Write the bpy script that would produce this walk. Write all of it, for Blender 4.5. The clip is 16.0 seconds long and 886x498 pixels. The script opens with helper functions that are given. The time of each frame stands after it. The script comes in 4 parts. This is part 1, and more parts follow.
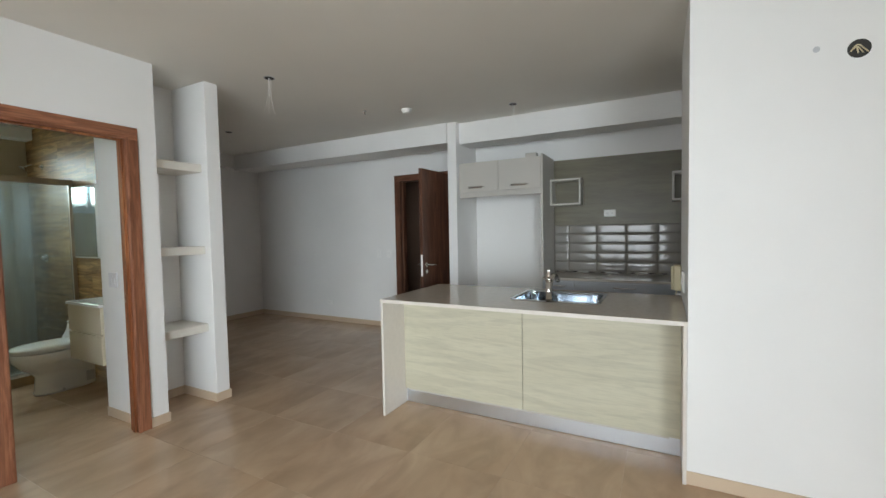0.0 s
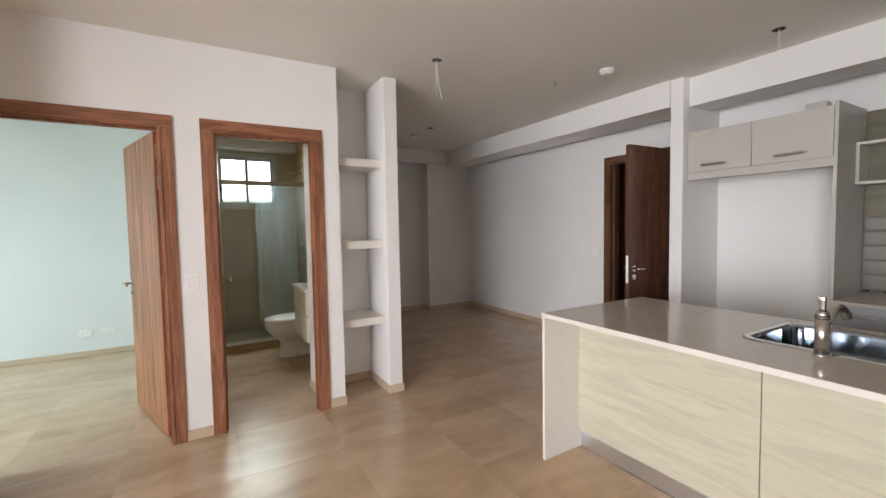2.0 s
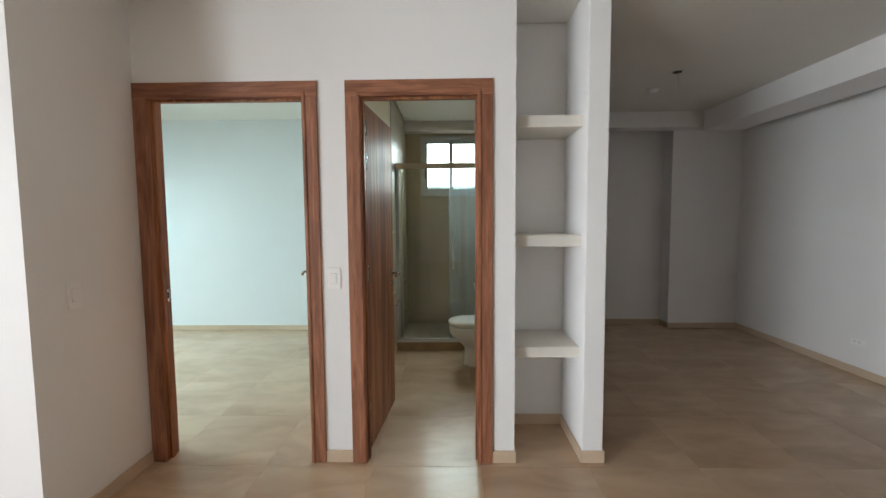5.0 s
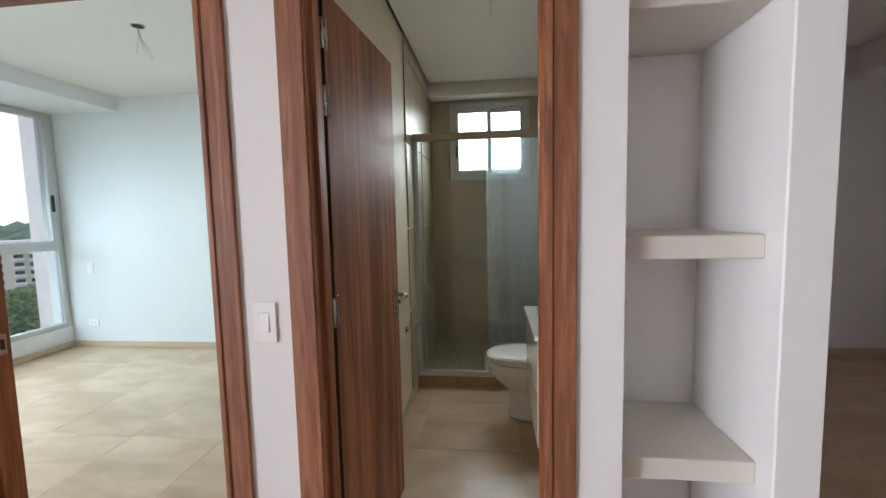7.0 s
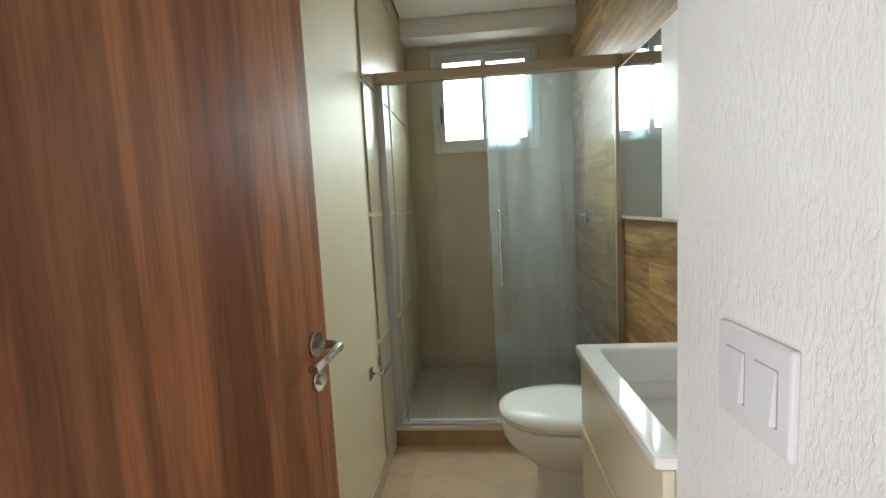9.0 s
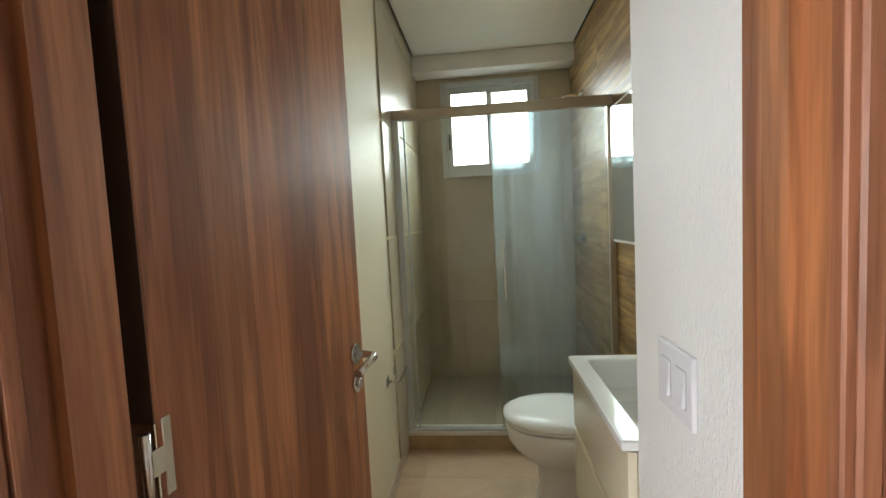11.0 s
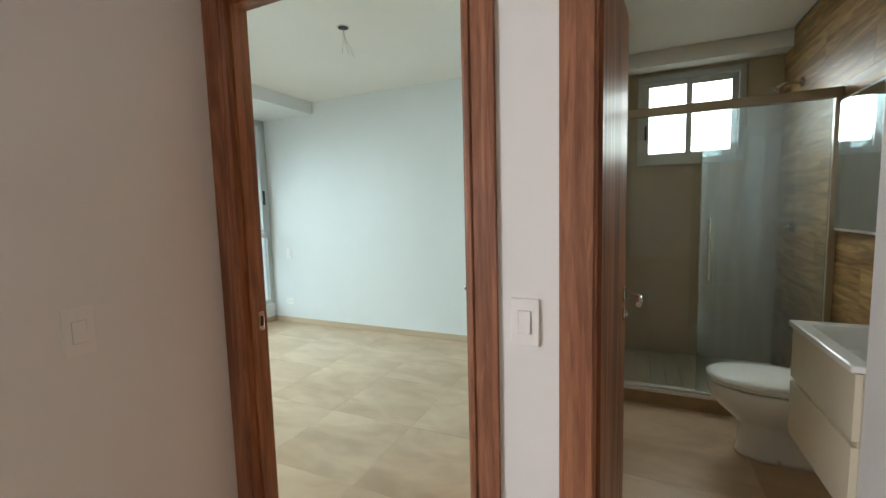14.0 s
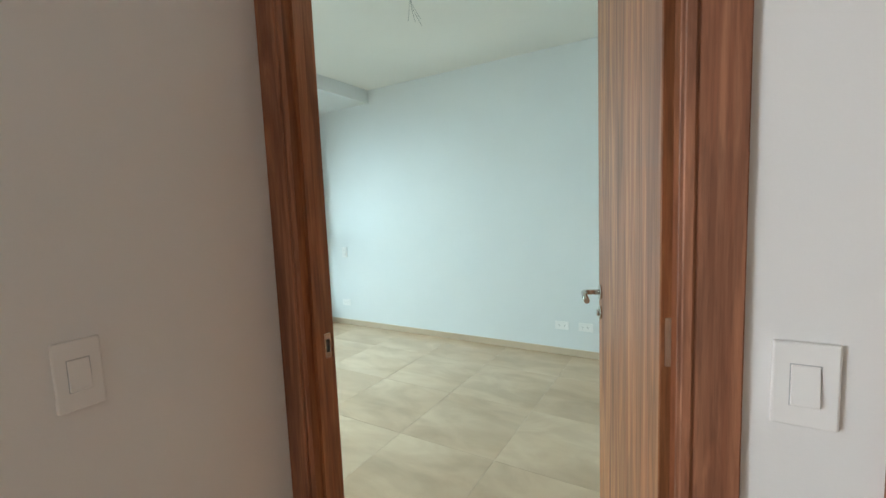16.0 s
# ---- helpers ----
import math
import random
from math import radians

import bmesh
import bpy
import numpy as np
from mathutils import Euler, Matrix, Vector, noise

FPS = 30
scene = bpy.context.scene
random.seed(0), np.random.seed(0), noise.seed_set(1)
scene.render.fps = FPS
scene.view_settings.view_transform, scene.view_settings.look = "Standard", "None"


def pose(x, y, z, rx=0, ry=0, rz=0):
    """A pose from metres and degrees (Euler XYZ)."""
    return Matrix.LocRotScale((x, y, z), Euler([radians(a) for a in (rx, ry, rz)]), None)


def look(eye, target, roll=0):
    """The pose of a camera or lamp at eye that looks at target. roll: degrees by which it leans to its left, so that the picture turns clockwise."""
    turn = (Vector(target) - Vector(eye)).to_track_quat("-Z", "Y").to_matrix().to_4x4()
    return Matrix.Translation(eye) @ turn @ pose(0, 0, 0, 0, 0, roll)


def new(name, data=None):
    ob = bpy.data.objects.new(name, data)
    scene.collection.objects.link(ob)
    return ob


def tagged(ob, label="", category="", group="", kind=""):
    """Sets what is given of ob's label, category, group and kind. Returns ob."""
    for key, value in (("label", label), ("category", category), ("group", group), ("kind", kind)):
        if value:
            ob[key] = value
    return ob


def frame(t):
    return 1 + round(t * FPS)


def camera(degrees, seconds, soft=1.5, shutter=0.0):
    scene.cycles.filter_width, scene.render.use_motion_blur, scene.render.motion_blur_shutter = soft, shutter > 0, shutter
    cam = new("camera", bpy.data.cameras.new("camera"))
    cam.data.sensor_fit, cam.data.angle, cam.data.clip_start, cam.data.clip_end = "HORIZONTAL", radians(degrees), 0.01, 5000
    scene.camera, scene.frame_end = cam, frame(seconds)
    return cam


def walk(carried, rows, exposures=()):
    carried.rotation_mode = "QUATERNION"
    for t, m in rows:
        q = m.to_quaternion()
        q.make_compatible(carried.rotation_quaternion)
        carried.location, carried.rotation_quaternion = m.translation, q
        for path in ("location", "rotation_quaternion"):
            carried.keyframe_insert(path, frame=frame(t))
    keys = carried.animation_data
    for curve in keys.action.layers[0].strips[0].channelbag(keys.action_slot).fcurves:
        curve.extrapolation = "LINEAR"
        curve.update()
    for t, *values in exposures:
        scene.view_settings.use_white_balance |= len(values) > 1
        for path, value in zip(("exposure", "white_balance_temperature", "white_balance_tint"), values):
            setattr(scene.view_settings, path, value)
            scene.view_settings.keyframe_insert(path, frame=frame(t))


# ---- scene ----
cam = camera(93.4, 16.0)
PATH = [
    (0, (1.424, -0.016, 1.37), (3.19, 0.918, 1.28), -1.1),
    (0.5, (1.642, 0.033, 1.374), (3.286, 1.168, 1.288), -1.2),
    (1, (1.848, 0.059, 1.368), (3.313, 1.418, 1.282), -1.3),
    (1.5, (2.051, 0.046, 1.372), (3.299, 1.605, 1.28), -1.2),
    (2, (2.202, 0.039, 1.381), (3.209, 1.764, 1.274), -1.0),
    (2.5, (2.344, 0.091, 1.372), (3.091, 1.943, 1.261), -0.8),
    (3, (2.457, 0.184, 1.383), (2.974, 2.112, 1.263), -0.4),
    (3.5, (2.563, 0.324, 1.374), (2.878, 2.294, 1.244), -0.2),
    (4, (2.675, 0.505, 1.383), (2.838, 2.494, 1.254), -0.1),
    (4.2, (2.719, 0.574, 1.384), (2.827, 2.566, 1.25), -0.2),
    (6.5, (2.832, 1.812, 1.345), (2.651, 3.798, 1.187), -0.8),
    (7, (2.802, 2.093, 1.354), (2.572, 4.072, 1.179), -1.3),
    (7.5, (2.793, 2.392, 1.355), (2.545, 4.367, 1.162), -1.6),
    (8, (2.787, 2.636, 1.324), (2.538, 4.609, 1.119), -2.0),
    (8.5, (2.737, 2.911, 1.292), (2.519, 4.889, 1.088), -2.7),
    (9, (2.712, 3.115, 1.25), (2.536, 5.099, 1.063), -3.0),
    (9.2, (2.704, 3.159, 1.258), (2.546, 5.145, 1.077), -3.2),
    (11.3, (2.708, 2.807, 1.317), (2.509, 4.793, 1.187), -2.8),
    (11.5, (2.71, 2.736, 1.301), (2.517, 4.721, 1.15), -2.6),
    (12, (2.7, 2.572, 1.304), (2.513, 4.553, 1.106), -2.6),
    (12.5, (2.647, 2.438, 1.308), (2.485, 4.418, 1.082), -2.4),
    (13, (2.572, 2.314, 1.314), (2.34, 4.285, 1.069), -2.1),
    (13.5, (2.465, 2.245, 1.325), (1.919, 4.157, 1.113), -1.7),
    (14, (2.392, 2.208, 1.329), (1.562, 4.019, 1.144), -1.5),
    (14.5, (2.339, 2.189, 1.331), (1.346, 3.917, 1.154), -1.0),
    (15, (2.286, 2.238, 1.326), (1.221, 3.922, 1.149), -1.3),
    (15.5, (2.165, 2.37, 1.315), (1.09, 4.047, 1.135), -1.9),
    (16, (2.019, 2.496, 1.305), (0.995, 4.204, 1.114), -2.3),
]
EXPOSURES = [
    (0.0, -0.4, 6350, 10), (0.5, -0.32, 6350, 10), (1.0, -0.28, 6350, 9), (1.5, -0.15, 6900, 22), (2.0, -0.1, 6850, 21), (3.0, -0.19, 6600, 17), (3.5, -0.2, 6700, 17), (4.0, -0.3, 6500, 11), (6.5, -0.25, 6450, 23), (7.0, -0.28, 6450, 24),
    (7.5, -0.29, 6800, 23), (8.0, -0.13, 7050, 22), (8.5, 0.32, 6350, 13), (9.2, 0.45, 6750, 17), (11.3, 0.22, 6750, 15), (12.0, -0.08, 6300, 11), (12.5, -0.27, 6300, 16), (13.0, -0.36, 6550, 21),
    (13.5, -0.4, 6850, 18), (14.0, -0.47, 6800, 18), (14.5, -0.47, 6500, 16), (15.0, -0.47, 6550, 16), (16.0, -0.42, 6450, 13),
]
walk(cam, [(t, look(eye, target, roll)) for t, eye, target, roll in PATH], EXPOSURES)

# ---- world, sun and large lights ----
world = bpy.data.worlds.new("sky")
scene.world = world
world.use_nodes = True
wn = world.node_tree.nodes
sky = wn.new("ShaderNodeTexSky")
sky.sky_type = "NISHITA"
sky.sun_disc = False
sky.sun_elevation = radians(50)
sky.sun_rotation = radians(182)
sky.dust_density = 1.0
sky.air_density = 1.0
world.node_tree.links.new(sky.outputs[0], wn["Background"].inputs[0])
wn["Background"].inputs[1].default_value = 0.15

sun = new("sun", bpy.data.lights.new("sun", "SUN"))
sun.data.energy = 1.5
sun.data.angle = radians(12)
sun.data.color = (1.0, 0.95, 0.88)
sun.matrix_world = look((-2, -60, 71.5), (0, 0, 0))


def window_light(name, eye, target, w, h, watts, colour, spread=180):
    lamp = new(name, bpy.data.lights.new(name, "AREA"))
    lamp.data.shape = "RECTANGLE"
    lamp.data.size, lamp.data.size_y = w, h
    lamp.data.energy, lamp.data.color = watts, colour
    lamp.data.spread = radians(spread)
    lamp.matrix_world = look(eye, target)
    return lamp


window_light("living_window_light", (-1.98, 1.02, 1.22), (0, 1.02, 1.10), 1.9, 2.3, 53, (0.90, 0.965, 1.0), 114)
window_light("living_window_light", (-2.90, -2.38, 1.40), (5.4, 3.85, 0.9), 2.5, 2.3, 116, (0.86, 0.955, 1.0), 80)
window_light("bedroom_window_light", (-2.50, 4.15, 1.85), (-0.5, 4.15, 0.25), 2.1, 2.0, 95, (0.64, 0.94, 1.0), 122)
window_light("bath_window_light", (2.80, 6.70, 2.25), (2.80, 5.1, 1.15), 1.0, 1.0, 33, (0.82, 1.0, 0.96), 112)

# ---- materials ----


def nodes_of(name):
    m = bpy.data.materials.new(name)
    m.use_nodes = True
    t = m.node_tree
    return m, t, t.nodes, t.links, t.nodes["Principled BSDF"]


def ramp_between(n, l, fac, dark, light, lo=0.3, hi=0.7):
    r = n.new("ShaderNodeValToRGB")
    r.color_ramp.elements[0].position, r.color_ramp.elements[1].position = lo, hi
    r.color_ramp.elements[0].color, r.color_ramp.elements[1].color = (*dark, 1), (*light, 1)
    l.new(fac, r.inputs[0])
    return r.outputs[0]


def coords(n, l, scale, space="Object"):
    c = n.new("ShaderNodeTexCoord")
    mp = n.new("ShaderNodeMapping")
    mp.inputs["Scale"].default_value = scale
    l.new(c.outputs[space], mp.inputs[0])
    return mp.outputs[0]


def noise_tex(n, l, vec, scale, detail=4, rough=0.55, dist=0.0):
    t = n.new("ShaderNodeTexNoise")
    t.inputs["Scale"].default_value, t.inputs["Detail"].default_value = scale, detail
    t.inputs["Roughness"].default_value, t.inputs["Distortion"].default_value = rough, dist
    l.new(vec, t.inputs["Vector"])
    return t.outputs[0]


def add_bump(n, l, b, height, strength, distance=0.002):
    bu = n.new("ShaderNodeBump")
    bu.inputs["Strength"].default_value, bu.inputs["Distance"].default_value = strength, distance
    l.new(height, bu.inputs["Height"])
    l.new(bu.outputs[0], b.inputs["Normal"])


def plain(name, col, rough=0.5, metal=0.0, var=0.04, scale=3.0, bump=0.0, bscale=90.0, coat=0.0, spread=0.08):
    """A paint, plastic or metal with slow blotches and fine grain."""
    m, t, n, l, b = nodes_of(name)
    vec = coords(n, l, (1, 1, 1))
    big = noise_tex(n, l, vec, scale)
    lo = tuple(max(0, c * (1 - var)) for c in col)
    hi = tuple(min(1, c * (1 + var)) for c in col)
    l.new(ramp_between(n, l, big, lo, hi), b.inputs["Base Color"])
    fine = noise_tex(n, l, vec, bscale, 3)
    mr = n.new("ShaderNodeMapRange")
    mr.inputs["To Min"].default_value, mr.inputs["To Max"].default_value = max(0, rough - spread), min(1, rough + spread)
    l.new(fine, mr.inputs[0])
    l.new(mr.outputs[0], b.inputs["Roughness"])
    b.inputs["Metallic"].default_value = metal
    b.inputs["Coat Weight"].default_value = coat
    b.inputs["Coat Roughness"].default_value = 0.08
    if bump:
        add_bump(n, l, b, fine, bump)
    return m


def wood(name, dark, mid, light, axis="z", rough=0.35, coat=0.3, scale=1.0, bump=0.08, rnd=False, along=1.0, figure=0.25):
    """Veneer with long grain along one axis."""
    m, t, n, l, b = nodes_of(name)
    f, g = 1.1 * along, 0.5 * along
    k = {"x": (f, 26, 26), "y": (26, f, 26), "z": (26, 26, f)}[axis]
    k2 = {"x": (g, 7, 7), "y": (7, g, 7), "z": (7, 7, g)}[axis]
    vec = coords(n, l, tuple(v * scale for v in k))
    vec2 = coords(n, l, tuple(v * scale for v in k2))
    if rnd:
        oi = n.new("ShaderNodeObjectInfo")
        for v in (vec, vec2):
            mp = v.node
            mul = n.new("ShaderNodeVectorMath")
            mul.operation = "SCALE"
            mul.inputs[0].default_value = (17, 9, 13)
            l.new(oi.outputs["Random"], mul.inputs["Scale"])
            l.new(mul.outputs[0], mp.inputs["Location"])
    fine = noise_tex(n, l, vec, 3.0, 6, 0.65, 0.4)
    broad = noise_tex(n, l, vec2, 1.6, 5, 0.62, 2.2)
    band = noise_tex(n, l, vec2, 4.0, 3, 0.5, 1.5)
    pore = noise_tex(n, l, vec, 11.0, 3, 0.6, 0.1)
    c1 = ramp_between(n, l, broad, mid, light, 0.42, 0.58)
    c2 = ramp_between(n, l, fine, (0.62, 0.62, 0.62), (1, 1, 1), 0.32, 0.55)
    mix = n.new("ShaderNodeMix")
    mix.data_type = "RGBA"
    l.new(c2, mix.inputs["Factor"])
    mix.inputs[6].default_value = (*dark, 1)
    l.new(c1, mix.inputs[7])
    out = mix.outputs[2]
    for tex, low, lo, hi in ((band, 1 - figure, 0.44, 0.53), (pore, 1 - figure * 0.5, 0.38, 0.52)):
        mu = n.new("ShaderNodeMix")
        mu.data_type, mu.blend_type = "RGBA", "MULTIPLY"
        mu.inputs["Factor"].default_value = 1.0
        l.new(out, mu.inputs[6])
        l.new(ramp_between(n, l, tex, (low, low, low), (1.06, 1.06, 1.06), lo, hi), mu.inputs[7])
        out = mu.outputs[2]
    l.new(out, b.inputs["Base Color"])
    mr = n.new("ShaderNodeMapRange")
    mr.inputs["To Min"].default_value, mr.inputs["To Max"].default_value = rough + 0.12, rough - 0.1
    l.new(fine, mr.inputs[0])
    l.new(mr.outputs[0], b.inputs["Roughness"])
    b.inputs["Coat Weight"].default_value = coat
    b.inputs["Coat Roughness"].default_value = 0.24
    add_bump(n, l, b, fine, bump, 0.001)
    return m


def stone_tile(name, dark, light, rough=0.3, scale=0.9, vein=0.5, rnd=True, spread=0.06, stretch=(1, 1, 1), detail=1.0, twist=0.0, smoke=0.0):
    """Porcelain with soft cloudy drifts, shifted from tile to tile."""
    m, t, n, l, b = nodes_of(name)
    vec = coords(n, l, stretch)
    oi = n.new("ShaderNodeObjectInfo")
    if rnd:
        mul = n.new("ShaderNodeVectorMath")
        mul.operation = "SCALE"
        mul.inputs[0].default_value = (31, 47, 23)
        l.new(oi.outputs["Random"], mul.inputs["Scale"])
        l.new(mul.outputs[0], vec.node.inputs["Location"])
    big = noise_tex(n, l, vec, scale, 0.0, 0.3, 0.0)
    med = noise_tex(n, l, vec, scale * 2.7, detail, 0.45, twist)
    blend = n.new("ShaderNodeMath")
    blend.operation = "MULTIPLY_ADD"
    l.new(med, blend.inputs[0])
    blend.inputs[1].default_value = vein
    l.new(big, blend.inputs[2])
    mr = n.new("ShaderNodeMapRange")
    mr.inputs["From Min"].default_value, mr.inputs["From Max"].default_value = 0.2 + vein * 0.2, 0.8 + vein * 0.8
    l.new(blend.outputs[0], mr.inputs[0])
    mix = n.new("ShaderNodeMix")
    mix.data_type = "RGBA"
    l.new(mr.outputs[0], mix.inputs["Factor"])
    mix.inputs[6].default_value, mix.inputs[7].default_value = (*dark, 1), (*light, 1)
    out = mix.outputs[2]
    if smoke:
        wisp = noise_tex(n, l, vec, scale * 1.7, 4.0, 0.55, 1.2)
        mu = n.new("ShaderNodeMix")
        mu.data_type, mu.blend_type = "RGBA", "MULTIPLY"
        mu.inputs["Factor"].default_value = 1.0
        l.new(out, mu.inputs[6])
        l.new(ramp_between(n, l, wisp, (1 - smoke, 1 - smoke * 1.08, 1 - smoke * 1.2), (1.04, 1.03, 1.02), 0.34, 0.6), mu.inputs[7])
        out = mu.outputs[2]
    l.new(out, b.inputs["Base Color"])
    b.inputs["Roughness"].default_value = rough
    return m


def glass(name, tint, rough=0.0):
    m, t, n, l, b = nodes_of(name)
    b.inputs["Base Color"].default_value = (*tint, 1)
    b.inputs["Transmission Weight"].default_value = 1.0
    b.inputs["Roughness"].default_value = rough
    b.inputs["IOR"].default_value = 1.45
    return m


WALL = plain("white_wall_paint", (0.86, 0.845, 0.825), 0.6, var=0.025, scale=1.3, bump=0.12, bscale=160)
PLASTER = plain("combed_white_plaster", (0.81, 0.80, 0.78), 0.55, var=0.03, bump=0.0)
BEDWALL = plain("pale_bedroom_paint", (0.785, 0.80, 0.79), 0.6, var=0.02, scale=1.3, bump=0.1, bscale=160)
CREAMWALL = plain("cream_combed_plaster", (0.77, 0.68, 0.50), 0.55, var=0.03, bump=0.0)
CEIL = plain("matt_ceiling_paint", (0.85, 0.825, 0.765), 0.75, var=0.03, scale=0.8, bump=0.08, bscale=120)
FLOOR = stone_tile("beige_porcelain", (0.47, 0.32, 0.203), (0.635, 0.468, 0.322), 0.23, scale=1.7, vein=0.55, stretch=(0.7, 1.5, 1.0), detail=3.0, twist=0.6, smoke=0.11)
GROUT = plain("pale_grout", (0.60, 0.45, 0.32), 0.8)
BASE = stone_tile("baseboard_porcelain", (0.56, 0.42, 0.29), (0.65, 0.51, 0.37), 0.35, rnd=False)
BATHTILE = stone_tile("taupe_wall_tile", (0.45, 0.375, 0.255), (0.56, 0.475, 0.335), 0.3, scale=1.8)
SHOWERFLOOR = stone_tile("taupe_floor_strip", (0.38, 0.325, 0.24), (0.48, 0.415, 0.315), 0.4, scale=2.0)
TAN = plain("tan_curb_tile", (0.40, 0.27, 0.14), 0.35, var=0.15, scale=9)
WALNUT = wood("walnut_veneer_upright", (0.17, 0.052, 0.019), (0.28, 0.092, 0.034), (0.43, 0.170, 0.068), "z", 0.52, 0.15, 0.55, bump=0.22, along=1.0, figure=0.27)
WALNUT_X = wood("walnut_veneer_level", (0.17, 0.052, 0.019), (0.28, 0.092, 0.034), (0.43, 0.170, 0.068), "x", 0.52, 0.15, 0.55, bump=0.22, along=1.0, figure=0.27)
WENGE = wood("dark_walnut_veneer", (0.06, 0.022, 0.012), (0.11, 0.043, 0.023), (0.17, 0.072, 0.04), "z", 0.4, 0.1, 0.6, along=1.6)
WENGE_Y = wood("dark_walnut_veneer_level", (0.06, 0.022, 0.012), (0.11, 0.043, 0.023), (0.17, 0.072, 0.04), "y", 0.4, 0.1, 0.6, along=1.6)
# hall walls coloured dark brown to stand for the lack of light there
HALLWALL = plain("hall_shade_brown", (0.16, 0.10, 0.07), 0.6)
TRIM = wood("walnut_casing_upright", (0.165, 0.054, 0.025), (0.26, 0.096, 0.046), (0.38, 0.155, 0.080), "z", 0.55, 0.03, 0.9, along=1.2, figure=0.19)
TRIM_X = wood("walnut_casing_level", (0.165, 0.054, 0.025), (0.26, 0.096, 0.046), (0.38, 0.155, 0.080), "x", 0.55, 0.03, 0.9, along=1.2, figure=0.19)
OAK = wood("honey_oak_tile", (0.22, 0.11, 0.03), (0.37, 0.205, 0.07), (0.53, 0.335, 0.14), "y", 0.42, 0.06, 0.5, rnd=True, along=1.6, figure=0.32)
PALEWOOD = wood("pale_ash_laminate", (0.485, 0.455, 0.343), (0.50, 0.47, 0.355), (0.53, 0.50, 0.383), "y", 0.45, 0.0, 0.36, 0.03, along=1.7, figure=0.035)
OLIVE = wood("olive_grey_laminate", (0.118, 0.103, 0.062), (0.132, 0.115, 0.070), (0.150, 0.131, 0.082), "y", 0.4, 0.1, 0.4, 0.03, along=1.6, figure=0.04)
QUARTZ = plain("warm_grey_quartz", (0.55, 0.495, 0.425), 0.12, var=0.05, scale=30, spread=0.04)
QUARTZ_EDGE = plain("pale_quartz_panel", (0.72, 0.67, 0.61), 0.3, var=0.03, scale=30)
CABINET = plain("putty_grey_laminate", (0.54, 0.51, 0.465), 0.4, var=0.02)
GREYCAB = plain("blue_grey_laminate", (0.40, 0.41, 0.43), 0.35, var=0.02)
BOXSHELF = plain("cream_laminate", (0.62, 0.59, 0.53), 0.4, var=0.02)
GLOSS_TILE = plain("glossy_taupe_glaze", (0.25, 0.23, 0.205), 0.11, var=0.05, spread=0.03, coat=0.12)
BASIN = plain("polished_steel", (0.60, 0.64, 0.68), 0.08, 1.0, var=0.01, scale=3, spread=0.02)
STEEL = plain("brushed_steel", (0.62, 0.60, 0.57), 0.22, 1.0, var=0.02, scale=3, spread=0.04)
CHROME = plain("chrome", (0.80, 0.80, 0.80), 0.1, 1.0, var=0.02, spread=0.04)
KICK = plain("brushed_aluminium", (0.76, 0.80, 0.86), 0.33, 1.0, var=0.01, scale=2, spread=0.0)
ALU = plain("light_grey_aluminium", (0.55, 0.57, 0.56), 0.4, 0.3, var=0.03)
BRONZE = plain("bronze_aluminium", (0.42, 0.34, 0.25), 0.35, 0.6, var=0.05)
PLASTIC = plain("white_plastic", (0.90, 0.885, 0.86), 0.35, var=0.01)
CREAM = plain("yellowed_plastic", (0.66, 0.58, 0.38), 0.4, var=0.03)
SILVER = plain("pale_silver_plastic", (0.69, 0.68, 0.70), 0.4)
GREYPLATE = plain("grey_metal_plate", (0.55, 0.55, 0.56), 0.35, 0.3)
EDGE = plain("near_black_edge", (0.05, 0.024, 0.013), 0.6)
# near-black of latches; also painted shade for slots, holes and the ceiling gap
DARK = plain("dark_latch_and_shade", (0.03, 0.028, 0.025), 0.7)
COPPER = plain("wire_insulation", (0.34, 0.34, 0.32), 0.5)
CERAMIC = plain("white_ceramic", (0.83, 0.83, 0.81), 0.07, var=0.01, spread=0.02)
VANITY = plain("cream_gloss_lacquer", (0.73, 0.66, 0.50), 0.22, var=0.02, coat=0.3)


def filmed_glass(name, tint, most):
    """Glass with a thin, streaky film of dried water that spreads the light forwards."""
    m, t, n, l, b = nodes_of(name)
    b.inputs["Base Color"].default_value = (*tint, 1)
    b.inputs["Transmission Weight"].default_value = 1.0
    b.inputs["Roughness"].default_value = 0.0
    b.inputs["IOR"].default_value = 1.45
    haze = n.new("ShaderNodeBsdfRefraction")
    haze.inputs["Color"].default_value = (0.70, 0.90, 1.0, 1)
    haze.inputs["Roughness"].default_value = 0.42
    haze.inputs["IOR"].default_value = 1.05
    film = n.new("ShaderNodeBsdfTranslucent")
    film.inputs["Color"].default_value = (0.80, 0.93, 1.0, 1)
    both, mix = n.new("ShaderNodeMixShader"), n.new("ShaderNodeMixShader")
    both.inputs[0].default_value = 0.35
    l.new(haze.outputs[0], both.inputs[1])
    l.new(film.outputs[0], both.inputs[2])
    streak = noise_tex(n, l, coords(n, l, (9, 9, 0.8)), 1.6, 5)
    mr = n.new("ShaderNodeMapRange")
    mr.inputs["From Min"].default_value, mr.inputs["From Max"].default_value = 0.3, 0.7
    mr.inputs["To Min"].default_value, mr.inputs["To Max"].default_value = most * 0.3, most
    l.new(streak, mr.inputs[0])
    l.new(mr.outputs[0], mix.inputs[0])
    l.new(b.outputs[0], mix.inputs[1])
    l.new(both.outputs[0], mix.inputs[2])
    l.new(mix.outputs[0], n["Material Output"].inputs[0])
    return m


